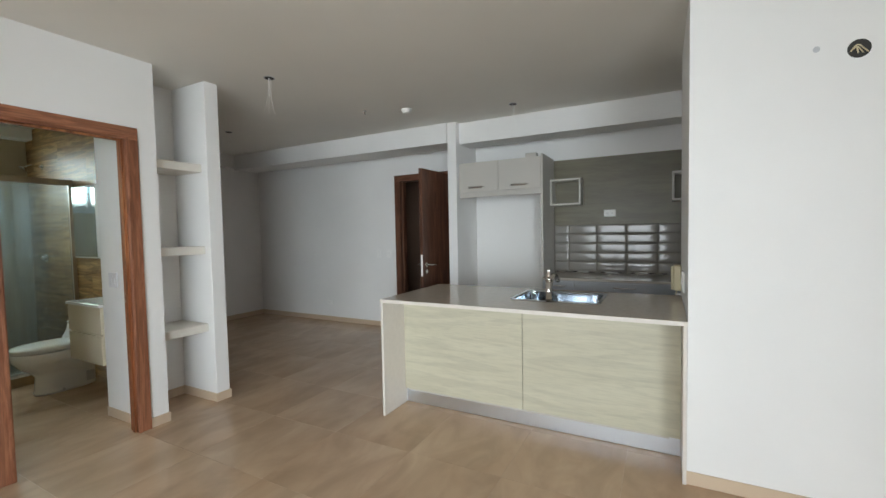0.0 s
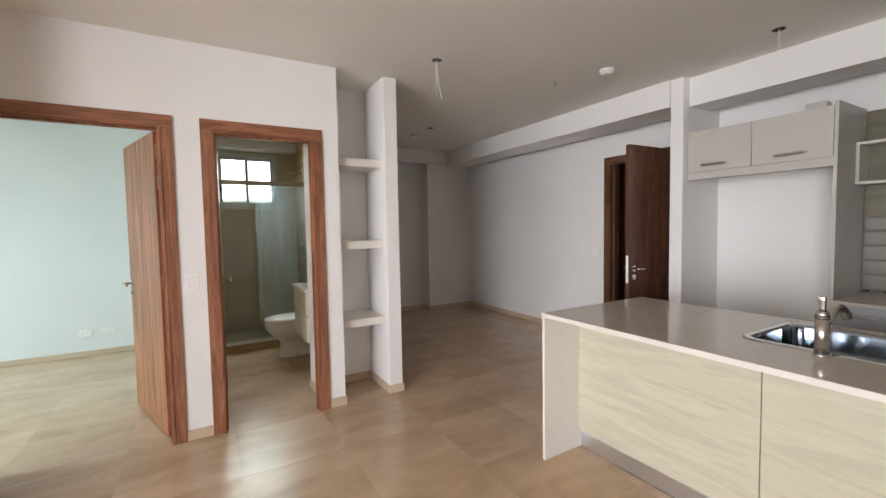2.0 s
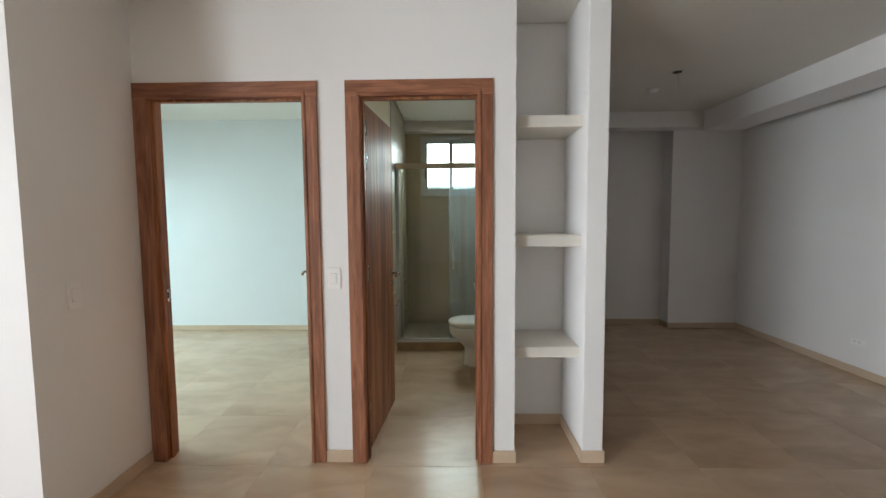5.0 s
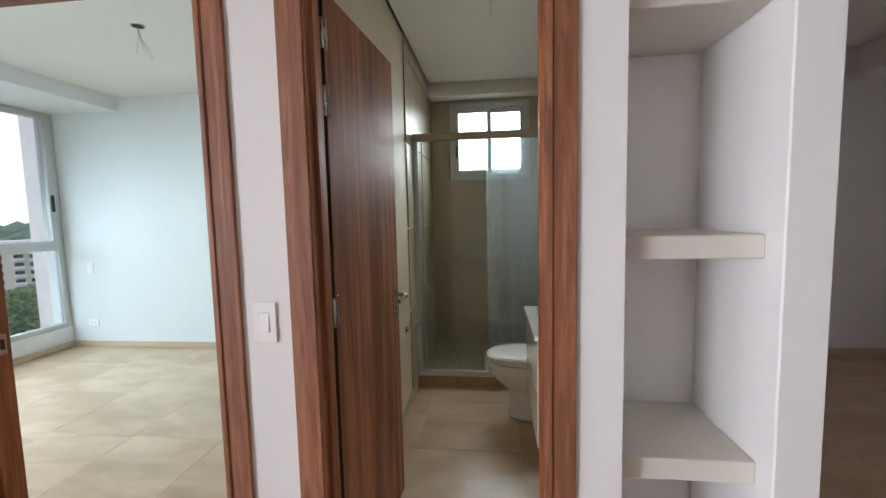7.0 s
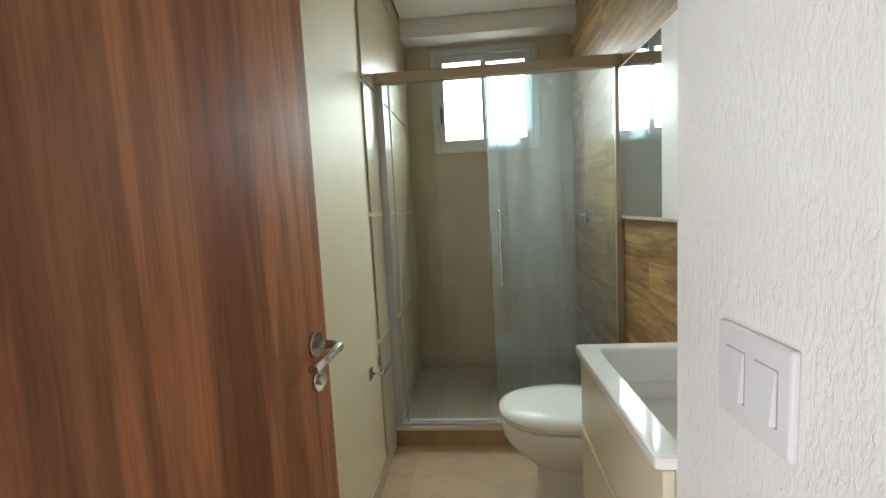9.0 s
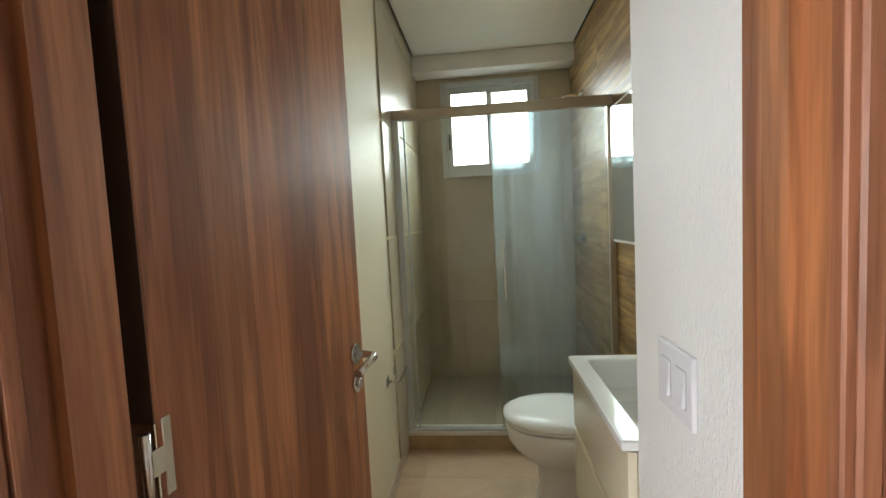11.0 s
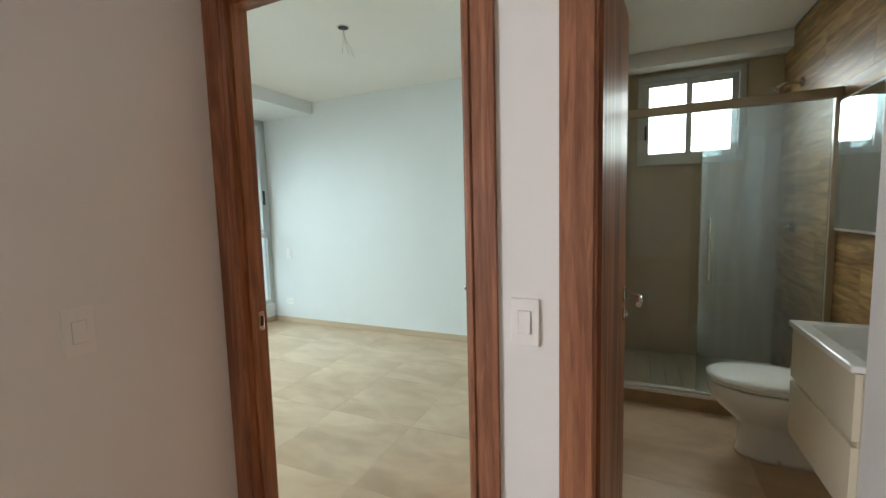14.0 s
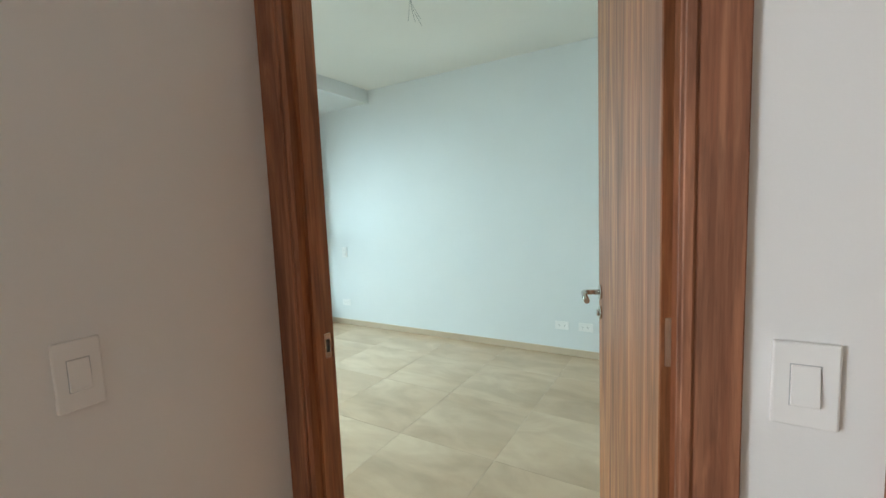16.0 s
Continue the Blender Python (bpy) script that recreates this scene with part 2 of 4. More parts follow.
GLASS = glass("clear_glass", (0.97, 0.99, 0.98))
SHGLASS = glass("shower_glass", (0.90, 0.95, 0.93))
FILMGLASS = filmed_glass("filmed_shower_glass", (0.86, 0.92, 0.91), 0.19)
MIRROR = plain("mirror_silver", (0.86, 0.88, 0.88), 0.02, 1.0, var=0.0, spread=0.01)
SHELFM = plain("painted_shelf", (0.74, 0.70, 0.625), 0.55, var=0.03, bump=0.08)

# combed texture on the bathroom's plaster
for pl in (PLASTER, CREAMWALL):
    tr = pl.node_tree
    strokes = noise_tex(tr.nodes, tr.links, coords(tr.nodes, tr.links, (62, 62, 22)), 1.9, 5, 0.62, 0.9)
    add_bump(tr.nodes, tr.links, tr.nodes["Principled BSDF"], strokes, 0.65, 0.005)

# ---- shaping ----


class Shape:
    """Collects boxes, tubes and lofts into one mesh."""

    def __init__(self):
        self.bm = bmesh.new()

    def box(self, x0, x1, y0, y1, z0, z1, bevel=0.0, m=None, seg=1):
        made = bmesh.ops.create_cube(self.bm, size=1.0)["verts"]
        for v in made:
            v.co = Vector(((x0, x1)[v.co.x > 0], (y0, y1)[v.co.y > 0], (z0, z1)[v.co.z > 0]))
        if bevel:
            edges = list({e for v in made for e in v.link_edges})
            got = bmesh.ops.bevel(self.bm, geom=edges, offset=bevel, segments=seg, affect="EDGES", profile=0.5)
            made = list({v for f in got["faces"] for v in f.verts} | {v for v in made if v.is_valid})
        if m is not None:
            for v in made:
                v.co = m @ v.co
        return self

    def loft(self, rings, caps=True, smooth=True):
        rows = [[self.bm.verts.new(p) for p in ring] for ring in rings]
        k = len(rows[0])
        for a, b in zip(rows, rows[1:]):
            for i in range(k):
                f = self.bm.faces.new((a[i], a[(i + 1) % k], b[(i + 1) % k], b[i]))
                f.smooth = smooth
        if caps:
            self.bm.faces.new(list(reversed(rows[0])))
            self.bm.faces.new(rows[-1])
        return self

    def cyl(self, c, d, r, h, seg=20, r2=None):
        """From c along d for h."""
        d = Vector(d).normalized()
        a = d.orthogonal().normalized()
        b = d.cross(a)
        c = Vector(c)
        rings = []
        for t, rr in ((0.0, r), (h, r if r2 is None else r2)):
            rings.append([c + d * t + (a * math.cos(i * math.tau / seg) + b * math.sin(i * math.tau / seg)) * rr for i in range(seg)])
        return self.loft(rings)

    def tube(self, pts, r, seg=8, steps=5):
        """A round bar through the points, with eased corners."""
        pts = [Vector(p) for p in pts]
        fine = []
        for i in range(len(pts)):
            if 0 < i < len(pts) - 1:
                p, q, s = pts[i - 1], pts[i], pts[i + 1]
                e = min((p - q).length, (s - q).length) * 0.45
                a, b = q + (p - q).normalized() * e, q + (s - q).normalized() * e
                for j in range(steps + 1):
                    u = j / steps
                    fine.append(a * (1 - u) ** 2 + q * 2 * u * (1 - u) + b * u * u)
            else:
                fine.append(pts[i])
        rings = []
        up = None
        for i, p in enumerate(fine):
            d = (fine[min(i + 1, len(fine) - 1)] - fine[max(i - 1, 0)]).normalized()
            up = d.orthogonal().normalized() if up is None else (up - d * up.dot(d)).normalized()
            side = d.cross(up)
            rings.append([p + (up * math.cos(k * math.tau / seg) + side * math.sin(k * math.tau / seg)) * r for k in range(seg)])
        return self.loft(rings)

    def done(self, name, mat, parent=None, at=None):
        me = bpy.data.meshes.new(name)
        bmesh.ops.recalc_face_normals(self.bm, faces=self.bm.faces)
        self.bm.to_mesh(me)
        self.bm.free()
        me.materials.append(mat)
        ob = new(name, me)
        if parent is not None:
            ob.parent = parent
        if at is not None:
            ob.matrix_basis = at
        return ob


def block(name, mat, *boxes, bevel=0.0, parent=None):
    s = Shape()
    for b in boxes:
        s.box(*b, bevel=bevel)
    return s.done(name, mat, parent)


def thing(name, at, label, category, group=""):
    e = new(name)
    e.empty_display_size = 0.1
    e.matrix_basis = at
    return tagged(e, label, category, group)


def structure(ob, label):
    return tagged(ob, label, kind="structure")


H = 2.59  # ceiling
# ---- structure ----
structure(block("floor_slab", GROUT, (-2.05, 7.7, -3.35, 6.6, -0.2, -0.0012)), "pale grout bed under the floor tiles")
structure(block("ceiling", CEIL, (-2.05, 7.7, -3.35, 6.6, H, H + 0.2)), "matt off-white painted ceiling slab")

# door wall with two openings
structure(block("wall_doors", WALL,
                (1.085, 1.135, 3.21, 3.31, 0, H), (2.03, 2.285, 3.21, 3.31, 0, H), (2.97, 3.145, 3.21, 3.31, 0, H),
                (1.135, 2.03, 3.21, 3.31, 2.06, H), (2.285, 2.97, 3.21, 3.31, 2.06, H)), "smooth white painted wall with two door openings")
structure(block("wall_side", WALL, (0.985, 1.085, 2.571, 3.31, 0, H)), "white painted return wall beside the bedroom door")
structure(block("wall_living_north", WALL, (-1.9, 0.985, 2.571, 2.69, 0, H)), "white painted living room wall")
structure(block("wall_bath_stub", PLASTER, (3.0, 3.145, 3.31, 3.75, 0, H)), "combed white plaster wall inside the bathroom door")
structure(block("wall_niche", WALL, (3.145, 3.525, 3.66, 3.75, 0, H), (3.43, 3.525, 3.75, 6.28, 0, H), (3.525, 3.64, 3.66, 6.45, 0, H)),
          "white painted wall behind the shelf niche")
structure(block("pillar", WALL, (3.525, 3.64, 3.215, 3.66, 0, H), bevel=0.004), "slim white painted pillar beside the shelf niche")
structure(block("wall_bed_far", BEDWALL, (-1.95, 2.14, 6.05, 6.2, 0, H)), "pale painted bedroom wall")
structure(block("wall_bed_bath", BEDWALL, (2.10, 2.14, 3.31, 6.05, 0, H)), "pale painted partition beside the bedroom")
structure(block("wall_bath_left", CREAMWALL, (2.14, 2.215, 3.31, 6.285, 0, H)), "cream combed plaster bathroom wall")
structure(block("wall_bath_back", BATHTILE,
                (2.215, 2.41, 6.285, 6.43, 0, H), (3.18, 3.43, 6.285, 6.43, 0, H),
                (2.41, 3.18, 6.285, 6.43, 0, 1.662), (2.41, 3.18, 6.285, 6.43, 2.405, H)), "taupe bathroom wall with a small window opening")
structure(block("wall_dining_far", WALL, (3.64, 5.47, 6.30, 6.45, 0, H), (5.47, 6.45, 6.10, 6.45, 0, H)), "white painted far wall with a shallow pier")
structure(block("wall_entry", WALL,
                (6.30, 6.45, -1.5, 2.30, 0, H), (6.30, 6.45, 3.25, 6.10, 0, H), (6.30, 6.45, 2.30, 3.25, 2.08, H)), "white painted wall with the entrance door opening")
structure(block("wall_hall", HALLWALL, (7.5, 7.65, 1.0, 4.6, 0, H), (6.45, 7.5, 1.0, 1.15, 0, H), (6.45, 7.5, 4.45, 4.6, 0, H)), "hall walls outside the entrance, their shade put in as dark brown")
structure(block("wall_kitchen_partition", WALL, (5.73, 6.30, 2.07, 2.18, 0, H), bevel=0.003), "slim white wall end between kitchen and entrance")
structure(block("wall_kitchen_side", WALL, (3.93, 4.95, -0.28, -0.13, 0, H), (3.93, 4.08, -3.2, -0.28, 0, H), (4.80, 4.95, -1.5, -0.28, 0, H)),
          "white painted walls beside the kitchen island")
structure(block("wall_kitchen_south", WALL, (4.95, 6.30, -1.5, -1.35, 0, H)), "white painted end wall of the kitchen")
structure(block("wall_living_south", WALL, (-2.05, 4.08, -3.35, -3.2, 0, H)), "white painted living room wall")
structure(block("wall_facade_living", WALL,
                (-2.05, -1.9, -3.2, -2.90, 0, H), (-2.05, -1.9, -0.50, 0.05, 0, H), (-2.05, -1.9, -2.90, -0.50, 2.40, H), (-2.05, -1.9, -2.90, -0.50, 0, 0.04), (-2.05, -1.9, 2.52, 2.75, 0, H), (-2.05, -1.9, 0.05, 2.52, 2.40, H), (-2.05, -1.9, 0.05, 2.52, 0, 0.04)),
          "white facade wall with two wide living room windows")
structure(block("wall_facade_bed", BEDWALL,
                (-1.95, -1.72, 2.69, 3.0, 0, H), (-1.95, -1.72, 3.0, 6.05, 0, 0.22), (-1.95, -1.72, 3.0, 6.05, 2.49, H)),
          "pale facade wall with a tall bedroom window")
structure(block("beam_kitchen", WALL, (5.82, 6.12, -1.35, 2.07, 2.355, H)), "white painted beam across the kitchen")
structure(block("beam_entry", WALL, (5.71, 6.12, 2.18, 5.90, 2.365, H)), "white painted beam along the entrance wall")
structure(block("beam_far", WALL, (3.64, 6.30, 5.90, 6.10, 2.41, H)), "white painted beam along the far wall")
structure(block("beam_bedroom", BEDWALL, (-1.72, -0.97, 2.69, 6.05, 2.455, H)), "pale painted beam above the bedroom window")
structure(block("beam_bath", WALL, (2.215, 3.43, 6.10, 6.285, 2.44, H)), "white painted beam above the bathroom window")


def baseboard(boxes):
    for b in boxes:
        structure(block("baseboard", BASE, b, bevel=0.002), "beige porcelain baseboard strip")


T = 0.009
baseboard([
    (2.084, 2.235, 3.21 - T, 3.21, 0, 0.07), (3.022, 3.145 + T, 3.21 - T, 3.21, 0, 0.07), (3.145, 3.145 + T, 3.21, 3.66, 0, 0.07),
    (3.145 + T, 3.525 - T, 3.66 - T, 3.66, 0, 0.07), (3.525 - T, 3.525, 3.215 - T, 3.66, 0, 0.07), (3.525, 3.64 + T, 3.215 - T, 3.215, 0, 0.07),
    (3.64, 3.64 + T, 3.215, 6.30, 0, 0.07), (3.64 + T, 5.47, 6.30 - T, 6.30, 0, 0.07), (5.47 - T, 5.47, 6.10 - T, 6.30 - T, 0, 0.07),
    (5.47, 6.30 - T, 6.10 - T, 6.10, 0, 0.07), (6.30 - T, 6.30, 3.305, 6.10, 0, 0.07), (6.30 - T, 6.30, 2.18, 2.24, 0, 0.07),
    (1.085, 1.085 + T, 2.571, 3.195, 0, 0.07), (-1.9, 1.085 + T, 2.571 - T, 2.571, 0, 0.07),
    (3.93 - T, 3.93, -3.2, -0.13 + T, 0, 0.07), (3.93, 4.16, -0.13, -0.13 + T, 0, 0.07),
    (-1.72, 2.10, 6.05 - T, 6.05, 0, 0.06), (2.10 - T, 2.10, 3.31, 6.05 - T, 0, 0.06), (-1.72, -1.72 + T, 3.0, 6.05 - T, 0, 0.06),
    (2.215, 2.215 + T, 3.31, 5.215, 0, 0.07), (3.0 - T, 3.0, 3.31, 3.75, 0, 0.07), (-1.9, 3.93, -3.2, -3.2 + T, 0, 0.07),
])


def casing(name, x0, x1, top, face, back, w=0.083):
    """Frame of a doorway in a wall that faces -y: architrave, lining and stop."""
    e = thing(name, pose(0, 0, 0), "reddish walnut door frame with moulded casing", "door frame")
    tagged(e, kind="structure")
    y0, y1 = face - 0.014, face
    for nm, a, b in (("casing", x0, x0 + w), ("casing", x1 - w, x1)):
        block(nm, TRIM, (a, b, y0, y1, 0, top - w), bevel=0.002, parent=e)
        inner = (b - 0.022, b - 0.006) if a == x0 else (a + 0.006, a + 0.022)
        block("bead", TRIM, (*inner, y0 - 0.006, y0, 0, top - w + 0.01), bevel=0.0025, parent=e)
    block("head_casing", TRIM_X, (x0, x1, y0, y1, top - w, top), bevel=0.002, parent=e)
    block("head_bead", TRIM_X, (x0 + w - 0.02, x1 - w + 0.02, y0 - 0.006, y0, top - w + 0.012, top - w + 0.028), bevel=0.0025, parent=e)
    li, ri = x0 + w - 0.004, x1 - w + 0.004
    block("lining", WALNUT, (li - 0.03, li, y1, back, 0, top - w + 0.004), (ri, ri + 0.03, y1, back, 0, top - w + 0.004), parent=e)
    block("head_lining", WALNUT_X, (li, ri, y1, back, top - w - 0.004 + 0.008, top - w + 0.03), parent=e)
    ym = back - 0.045
    block("stop", WALNUT, (li, li + 0.012, y1 + 0.025, ym, 0, top - w), (ri - 0.012, ri, y1 + 0.025, ym, 0, top - w), (li + 0.012, ri - 0.012, y1 + 0.025, ym, top - w - 0.01, top - w + 0.003), parent=e)
    for a, b in ((x0, li - 0.03), (ri + 0.03, x1)):
        block("back_casing", TRIM, (a, b + 0.0, back, back + 0.014, 0, top), parent=e) if b > a else None
    return e


casing("door_frame_bedroom", 1.085, 2.084, 2.11, 3.21, 3.31)
casing("door_frame_bath", 2.235, 3.022, 2.11, 3.21, 3.31)


def lever(parent, x, z, y, side, way, mat=STEEL):
    """Lever handle with two round roses on a leaf that lies along local x. side: +1 on the +y face. way: direction of the lever along x."""
    s = Shape()
    s.cyl((x, y, z), (0, side, 0), 0.026, 0.008).cyl((x, y, z - 0.075), (0, side, 0), 0.024, 0.008)
    s.cyl((x, y + side * 0.008, z - 0.075), (0, side, 0), 0.012, 0.008)
    s.tube([(x, y + side * 0.006, z), (x, y + side * 0.062, z), (x + way * 0.13, y + side * 0.062, z - 0.004)], 0.0095, 12, 6)
    return s.done("lever_handle", mat, parent)


def door_leaf(name, label, hinge, angle, width, height, hand, grain=WALNUT, plate=False, gap=0.006):
    """A leaf that hangs at the hinge and runs along local +x; hand: local y side on which the hinge knuckles sit."""
    e = thing(name, pose(*hinge, 0, 0, angle), label, "door")
    s = Shape().box(gap, width, -0.02, 0.02, 0.008, height, 0.002)
    s.done("leaf", grain, e)
    # near-black strip over the hinge edge where the gap exceeds 1 cm
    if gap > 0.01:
        Shape().box(gap - 0.0015, gap - 0.0002, -0.019, 0.019, 0.01, height - 0.002).done("edge_strip", EDGE, e)
    lever(e, width - 0.06, 0.985, 0.02, 1, -1)
    lever(e, width - 0.06, 0.985, -0.02, -1, -1)
    for z in (0.25, 1.05, 1.70, 1.895):
        k = Shape().cyl((0.0, hand * 0.02, z - 0.05), (0, 0, 1), 0.006, 0.09, 10)
        k.box(0.0, 0.0162, hand * 0.02 - hand * 0.016, hand * 0.02, z - 0.045, z + 0.045) if hand > 0 else k.box(gap - 0.0028, gap - 0.0002, -0.02, 0.012, z - 0.045, z + 0.045).box(gap + 0.006, gap + 0.019, -0.0226, -0.0198, z - 0.048, z + 0.048, 0.001).box(-0.004, gap + 0.008, -0.0224, -0.0200, z - 0.016, z + 0.016)
        k.done("hinge", STEEL, e)
    p = Shape().box(width - 0.001, width + 0.0018, -0.012, 0.012, 0.86, 1.10, 0.0004)
    p.done("lock_plate", STEEL if not plate else PLASTIC, e)
    return e


door_leaf("door_bath", "open dark walnut bathroom door with steel lever handle", (2.291, 3.331, 0), 85.4, 0.669, 2.028, -1, gap=0.016)
door_leaf("door_bedroom", "half-open walnut bedroom door with steel lever handle", (1.992, 3.325, 0), 107.5, 0.83, 2.028, -1)


# entrance door
ent = thing("door_frame_entrance", pose(0, 0, 0), "dark walnut entrance door frame", "door frame")
tagged(ent, kind="structure")
block("casing", WENGE, (6.286, 6.30, 3.222, 3.305, 0, 2.055), (6.286, 6.30, 2.245, 2.328, 0, 2.055), bevel=0.002, parent=ent)
block("head_casing", WENGE_Y, (6.286, 6.30, 2.245, 3.305, 2.055, 2.138), bevel=0.002, parent=ent)
block("lining", WENGE, (6.30, 6.45, 3.222, 3.25, 0, 2.06), (6.30, 6.45, 2.30, 2.328, 0, 2.06), (6.30, 6.45, 2.328, 3.222, 2.055, 2.08), parent=ent)
block("stop", WENGE, (6.35, 6.39, 3.207, 3.222, 0, 2.055), (6.35, 6.39, 2.328, 2.343, 0, 2.055), parent=ent)
door_leaf("door_entrance", "open dark walnut entrance door with tall steel lock plate", (6.285, 2.352, 0), 179.0, 0.865, 2.06, -1, grain=WENGE, plate=True)

# ---- shelves in the niche ----
for z in (1.937, 1.277, 0.642):
    s = Shape().box(3.146, 3.524, 3.285, 3.659, z - 0.064, z, 0.003)
    tagged(s.done("wall_shelf", SHELFM), "thick off-white painted shelf slab in the wall niche", "shelf", "niche shelves")


# ---- switches and sockets ----
def plate_thing(name, m, label, category, w=0.072, h=0.118, rockers=1, mat=PLASTIC, tilt=5):
    """A wall plate; local x along the wall, y out of it, z up."""
    e = thing(name, m, label, category, "wall plates")
    Shape().box(-w / 2, w / 2, 0, 0.009, -h / 2, h / 2, 0.003, seg=2).done("plate", mat, e)
    if rockers:
        for i in range(rockers):
            c = (i - (rockers - 1) / 2) * 0.05
            Shape().box(c - 0.0168, c + 0.0168, 0.0091, 0.0096, -0.0295, 0.0295).done("gap", GREYPLATE if mat is PLASTIC else COPPER, e)
            rm = Matrix.Translation((c, 0.009, 0)) @ pose(0, 0, 0, tilt)
            Shape().box(-0.0155, 0.0155, -0.003, 0.004, -0.028, 0.028, 0.001, m=rm).done("rocker", mat, e)
    else:
        for c in (-0.022, 0.022):
            s = Shape()
            for dx in (-0.005, 0.005):
                s.box(c + dx - 0.001, c + dx + 0.001, 0.0092, 0.0098, -0.002, 0.007)
            s.cyl((c, 0.0092, -0.008), (0, 1, 0), 0.0025, 0.0006, 8)
            s.done("slot", DARK, e)
    return e


SW = "white plastic light switch on the wall"
plate_thing("light_switch", pose(2.152, 3.21, 1.05, 0, 0, 180), SW, "switch")
plate_thing("light_switch", pose(1.085, 2.775, 1.04, 0, 0, -90), SW, "switch", 0.07, 0.125)
plate_thing("light_switch", pose(3.0, 3.568, 1.05, 0, 0, 90), "pale grey double light switch on combed plaster", "switch", 0.118, 0.11, 2, SILVER)
plate_thing("light_switch", pose(6.30, 3.43, 1.05, 0, 0, 90), SW, "switch")
plate_thing("light_switch", pose(6.30, 3.60, 1.05, 0, 0, 90), SW, "switch")
plate_thing("light_switch", pose(-1.44, 6.05, 0.85, 0, 0, 180), SW, "switch")
SO = "white plastic wall socket low on the wall"
plate_thing("wall_socket", pose(-1.456, 6.05, 0.26, 0, 0, 180), SO, "socket", 0.118, 0.072, 0)
plate_thing("wall_socket", pose(1.062, 6.05, 0.26, 0, 0, 180), SO, "socket", 0.118, 0.072, 0)
plate_thing("wall_socket", pose(1.261, 6.05, 0.262, 0, 0, 180), SO, "socket", 0.118, 0.072, 0)
plate_thing("wall_socket", pose(6.30, 4.55, 0.29, 0, 0, 90), SO, "socket", 0.118, 0.072, 0)
plate_thing("wall_socket", pose(0.80, 2.571, 0.241, 0, 0, 180), SO, "socket", 0.118, 0.066, 0)

# ---- kitchen island ----
isl = thing("kitchen_island", pose(3.9, -0.13, 0), "kitchen island with grey quartz top and pale wood panels", "kitchen island")
TOP, L = 0.872, 1.955
sx0, sx1, sy0, sy1 = 0.36, 0.80, 0.50, 1.06  # sink cut-out
s = Shape()
for b in ((0, sx0, 0, L), (sx1, 0.93, 0, L), (sx0, sx1, 0, sy0), (sx0, sx1, sy1, L)):
    s.box(b[0], b[1], b[2], b[3], TOP - 0.022, TOP)
s.done("countertop", QUARTZ, isl)
block("edge", QUARTZ_EDGE, (-0.003, 0, 0, L + 0.003, TOP - 0.024, TOP - 0.001), (0, 0.93, L, L + 0.003, TOP - 0.024, TOP - 0.001), parent=isl)
block("side_panel", QUARTZ_EDGE, (0.002, 0.90, L - 0.020, L - 0.001, 0, TOP - 0.0225), bevel=0.0015, parent=isl)
block("end_panel", QUARTZ_EDGE, (0.012, 0.90, 0.002, 0.02, 0, TOP - 0.0225), parent=isl)
block("carcass", CABINET, (0.30, 0.90, 0.08, L - 0.04, 0.10, TOP - 0.20), (0.30, 0.335, 0.08, L - 0.04, TOP - 0.2, TOP - 0.0225), parent=isl)
block("front_panel", PALEWOOD, (0.281, 0.299, 0.972, L - 0.0215, 0.118, TOP - 0.026), bevel=0.001, parent=isl)
block("front_panel", PALEWOOD, (0.281, 0.299, 0.0215, 0.968, 0.118, TOP - 0.026), bevel=0.001, parent=isl)
block("toe_kick", KICK, (0.305, 0.318, 0.021, L - 0.021, 0.004, 0.116), parent=isl)

# sink: steel tray with a rolled rim
sk = thing("kitchen_sink", pose(3.9 + (sx0 + sx1) / 2, -0.13 + (sy0 + sy1) / 2, TOP), "stainless steel drop-in kitchen sink", "sink")


def rrect(a, b, r, z, n=6, cx=0.0, cy=0.0):
    out = []
    for qx, qy, st in ((1, 1, 0), (-1, 1, 90), (-1, -1, 180), (1, -1, 270)):
        for i in range(n + 1):
            t = radians(st + 90 * i / n)
            out.append(Vector((cx + qx * (a - r) + r * math.cos(t), cy + qy * (b - r) + r * math.sin(t), z)))
    return out


a, b = 0.245, 0.305
rings = [rrect(a, b, 0.05, 0.0005), rrect(a - 0.004, b - 0.004, 0.05, 0.006), rrect(a - 0.022, b - 0.022, 0.045, 0.005), rrect(a - 0.032, b - 0.032, 0.045, -0.004),
         rrect(a - 0.04, b - 0.04, 0.05, -0.14), rrect(a - 0.065, b - 0.065, 0.05, -0.165), rrect(0.03, 0.03, 0.028, -0.17)]
s = Shape()
s.loft(rings, caps=False, smooth=False)
s.bm.faces.new([v for v in s.bm.verts][-len(rings[0]):])
s.done("basin", BASIN, sk)
Shape().cyl((0, 0, -0.168), (0, 0, 1), 0.04, 0.003, 20).done("drain", CHROME, sk)

fa = thing("kitchen_faucet", pose(4.205, 0.66, TOP), "brushed steel single-lever kitchen faucet", "faucet")
s = Shape()
s.cyl((0, 0, 0), (0, 0, 1), 0.03, 0.008, 24).cyl((0, 0, 0.008), (0, 0, 1), 0.0225, 0.135, 24).cyl((0, 0, 0.143), (0, 0, 1), 0.024, 0.004, 24)
s.done("body", STEEL, fa)
s = Shape()
s.tube([(0, 0, 0.10), (0.05, -0.01, 0.165), (0.12, -0.02, 0.170), (0.155, -0.026, 0.13)], 0.0165, 14, 6)
s.done("spout", STEEL, fa)
s = Shape().cyl((0, 0, 0.147), (0, 0, 1), 0.0235, 0.022, 24, 0.017)
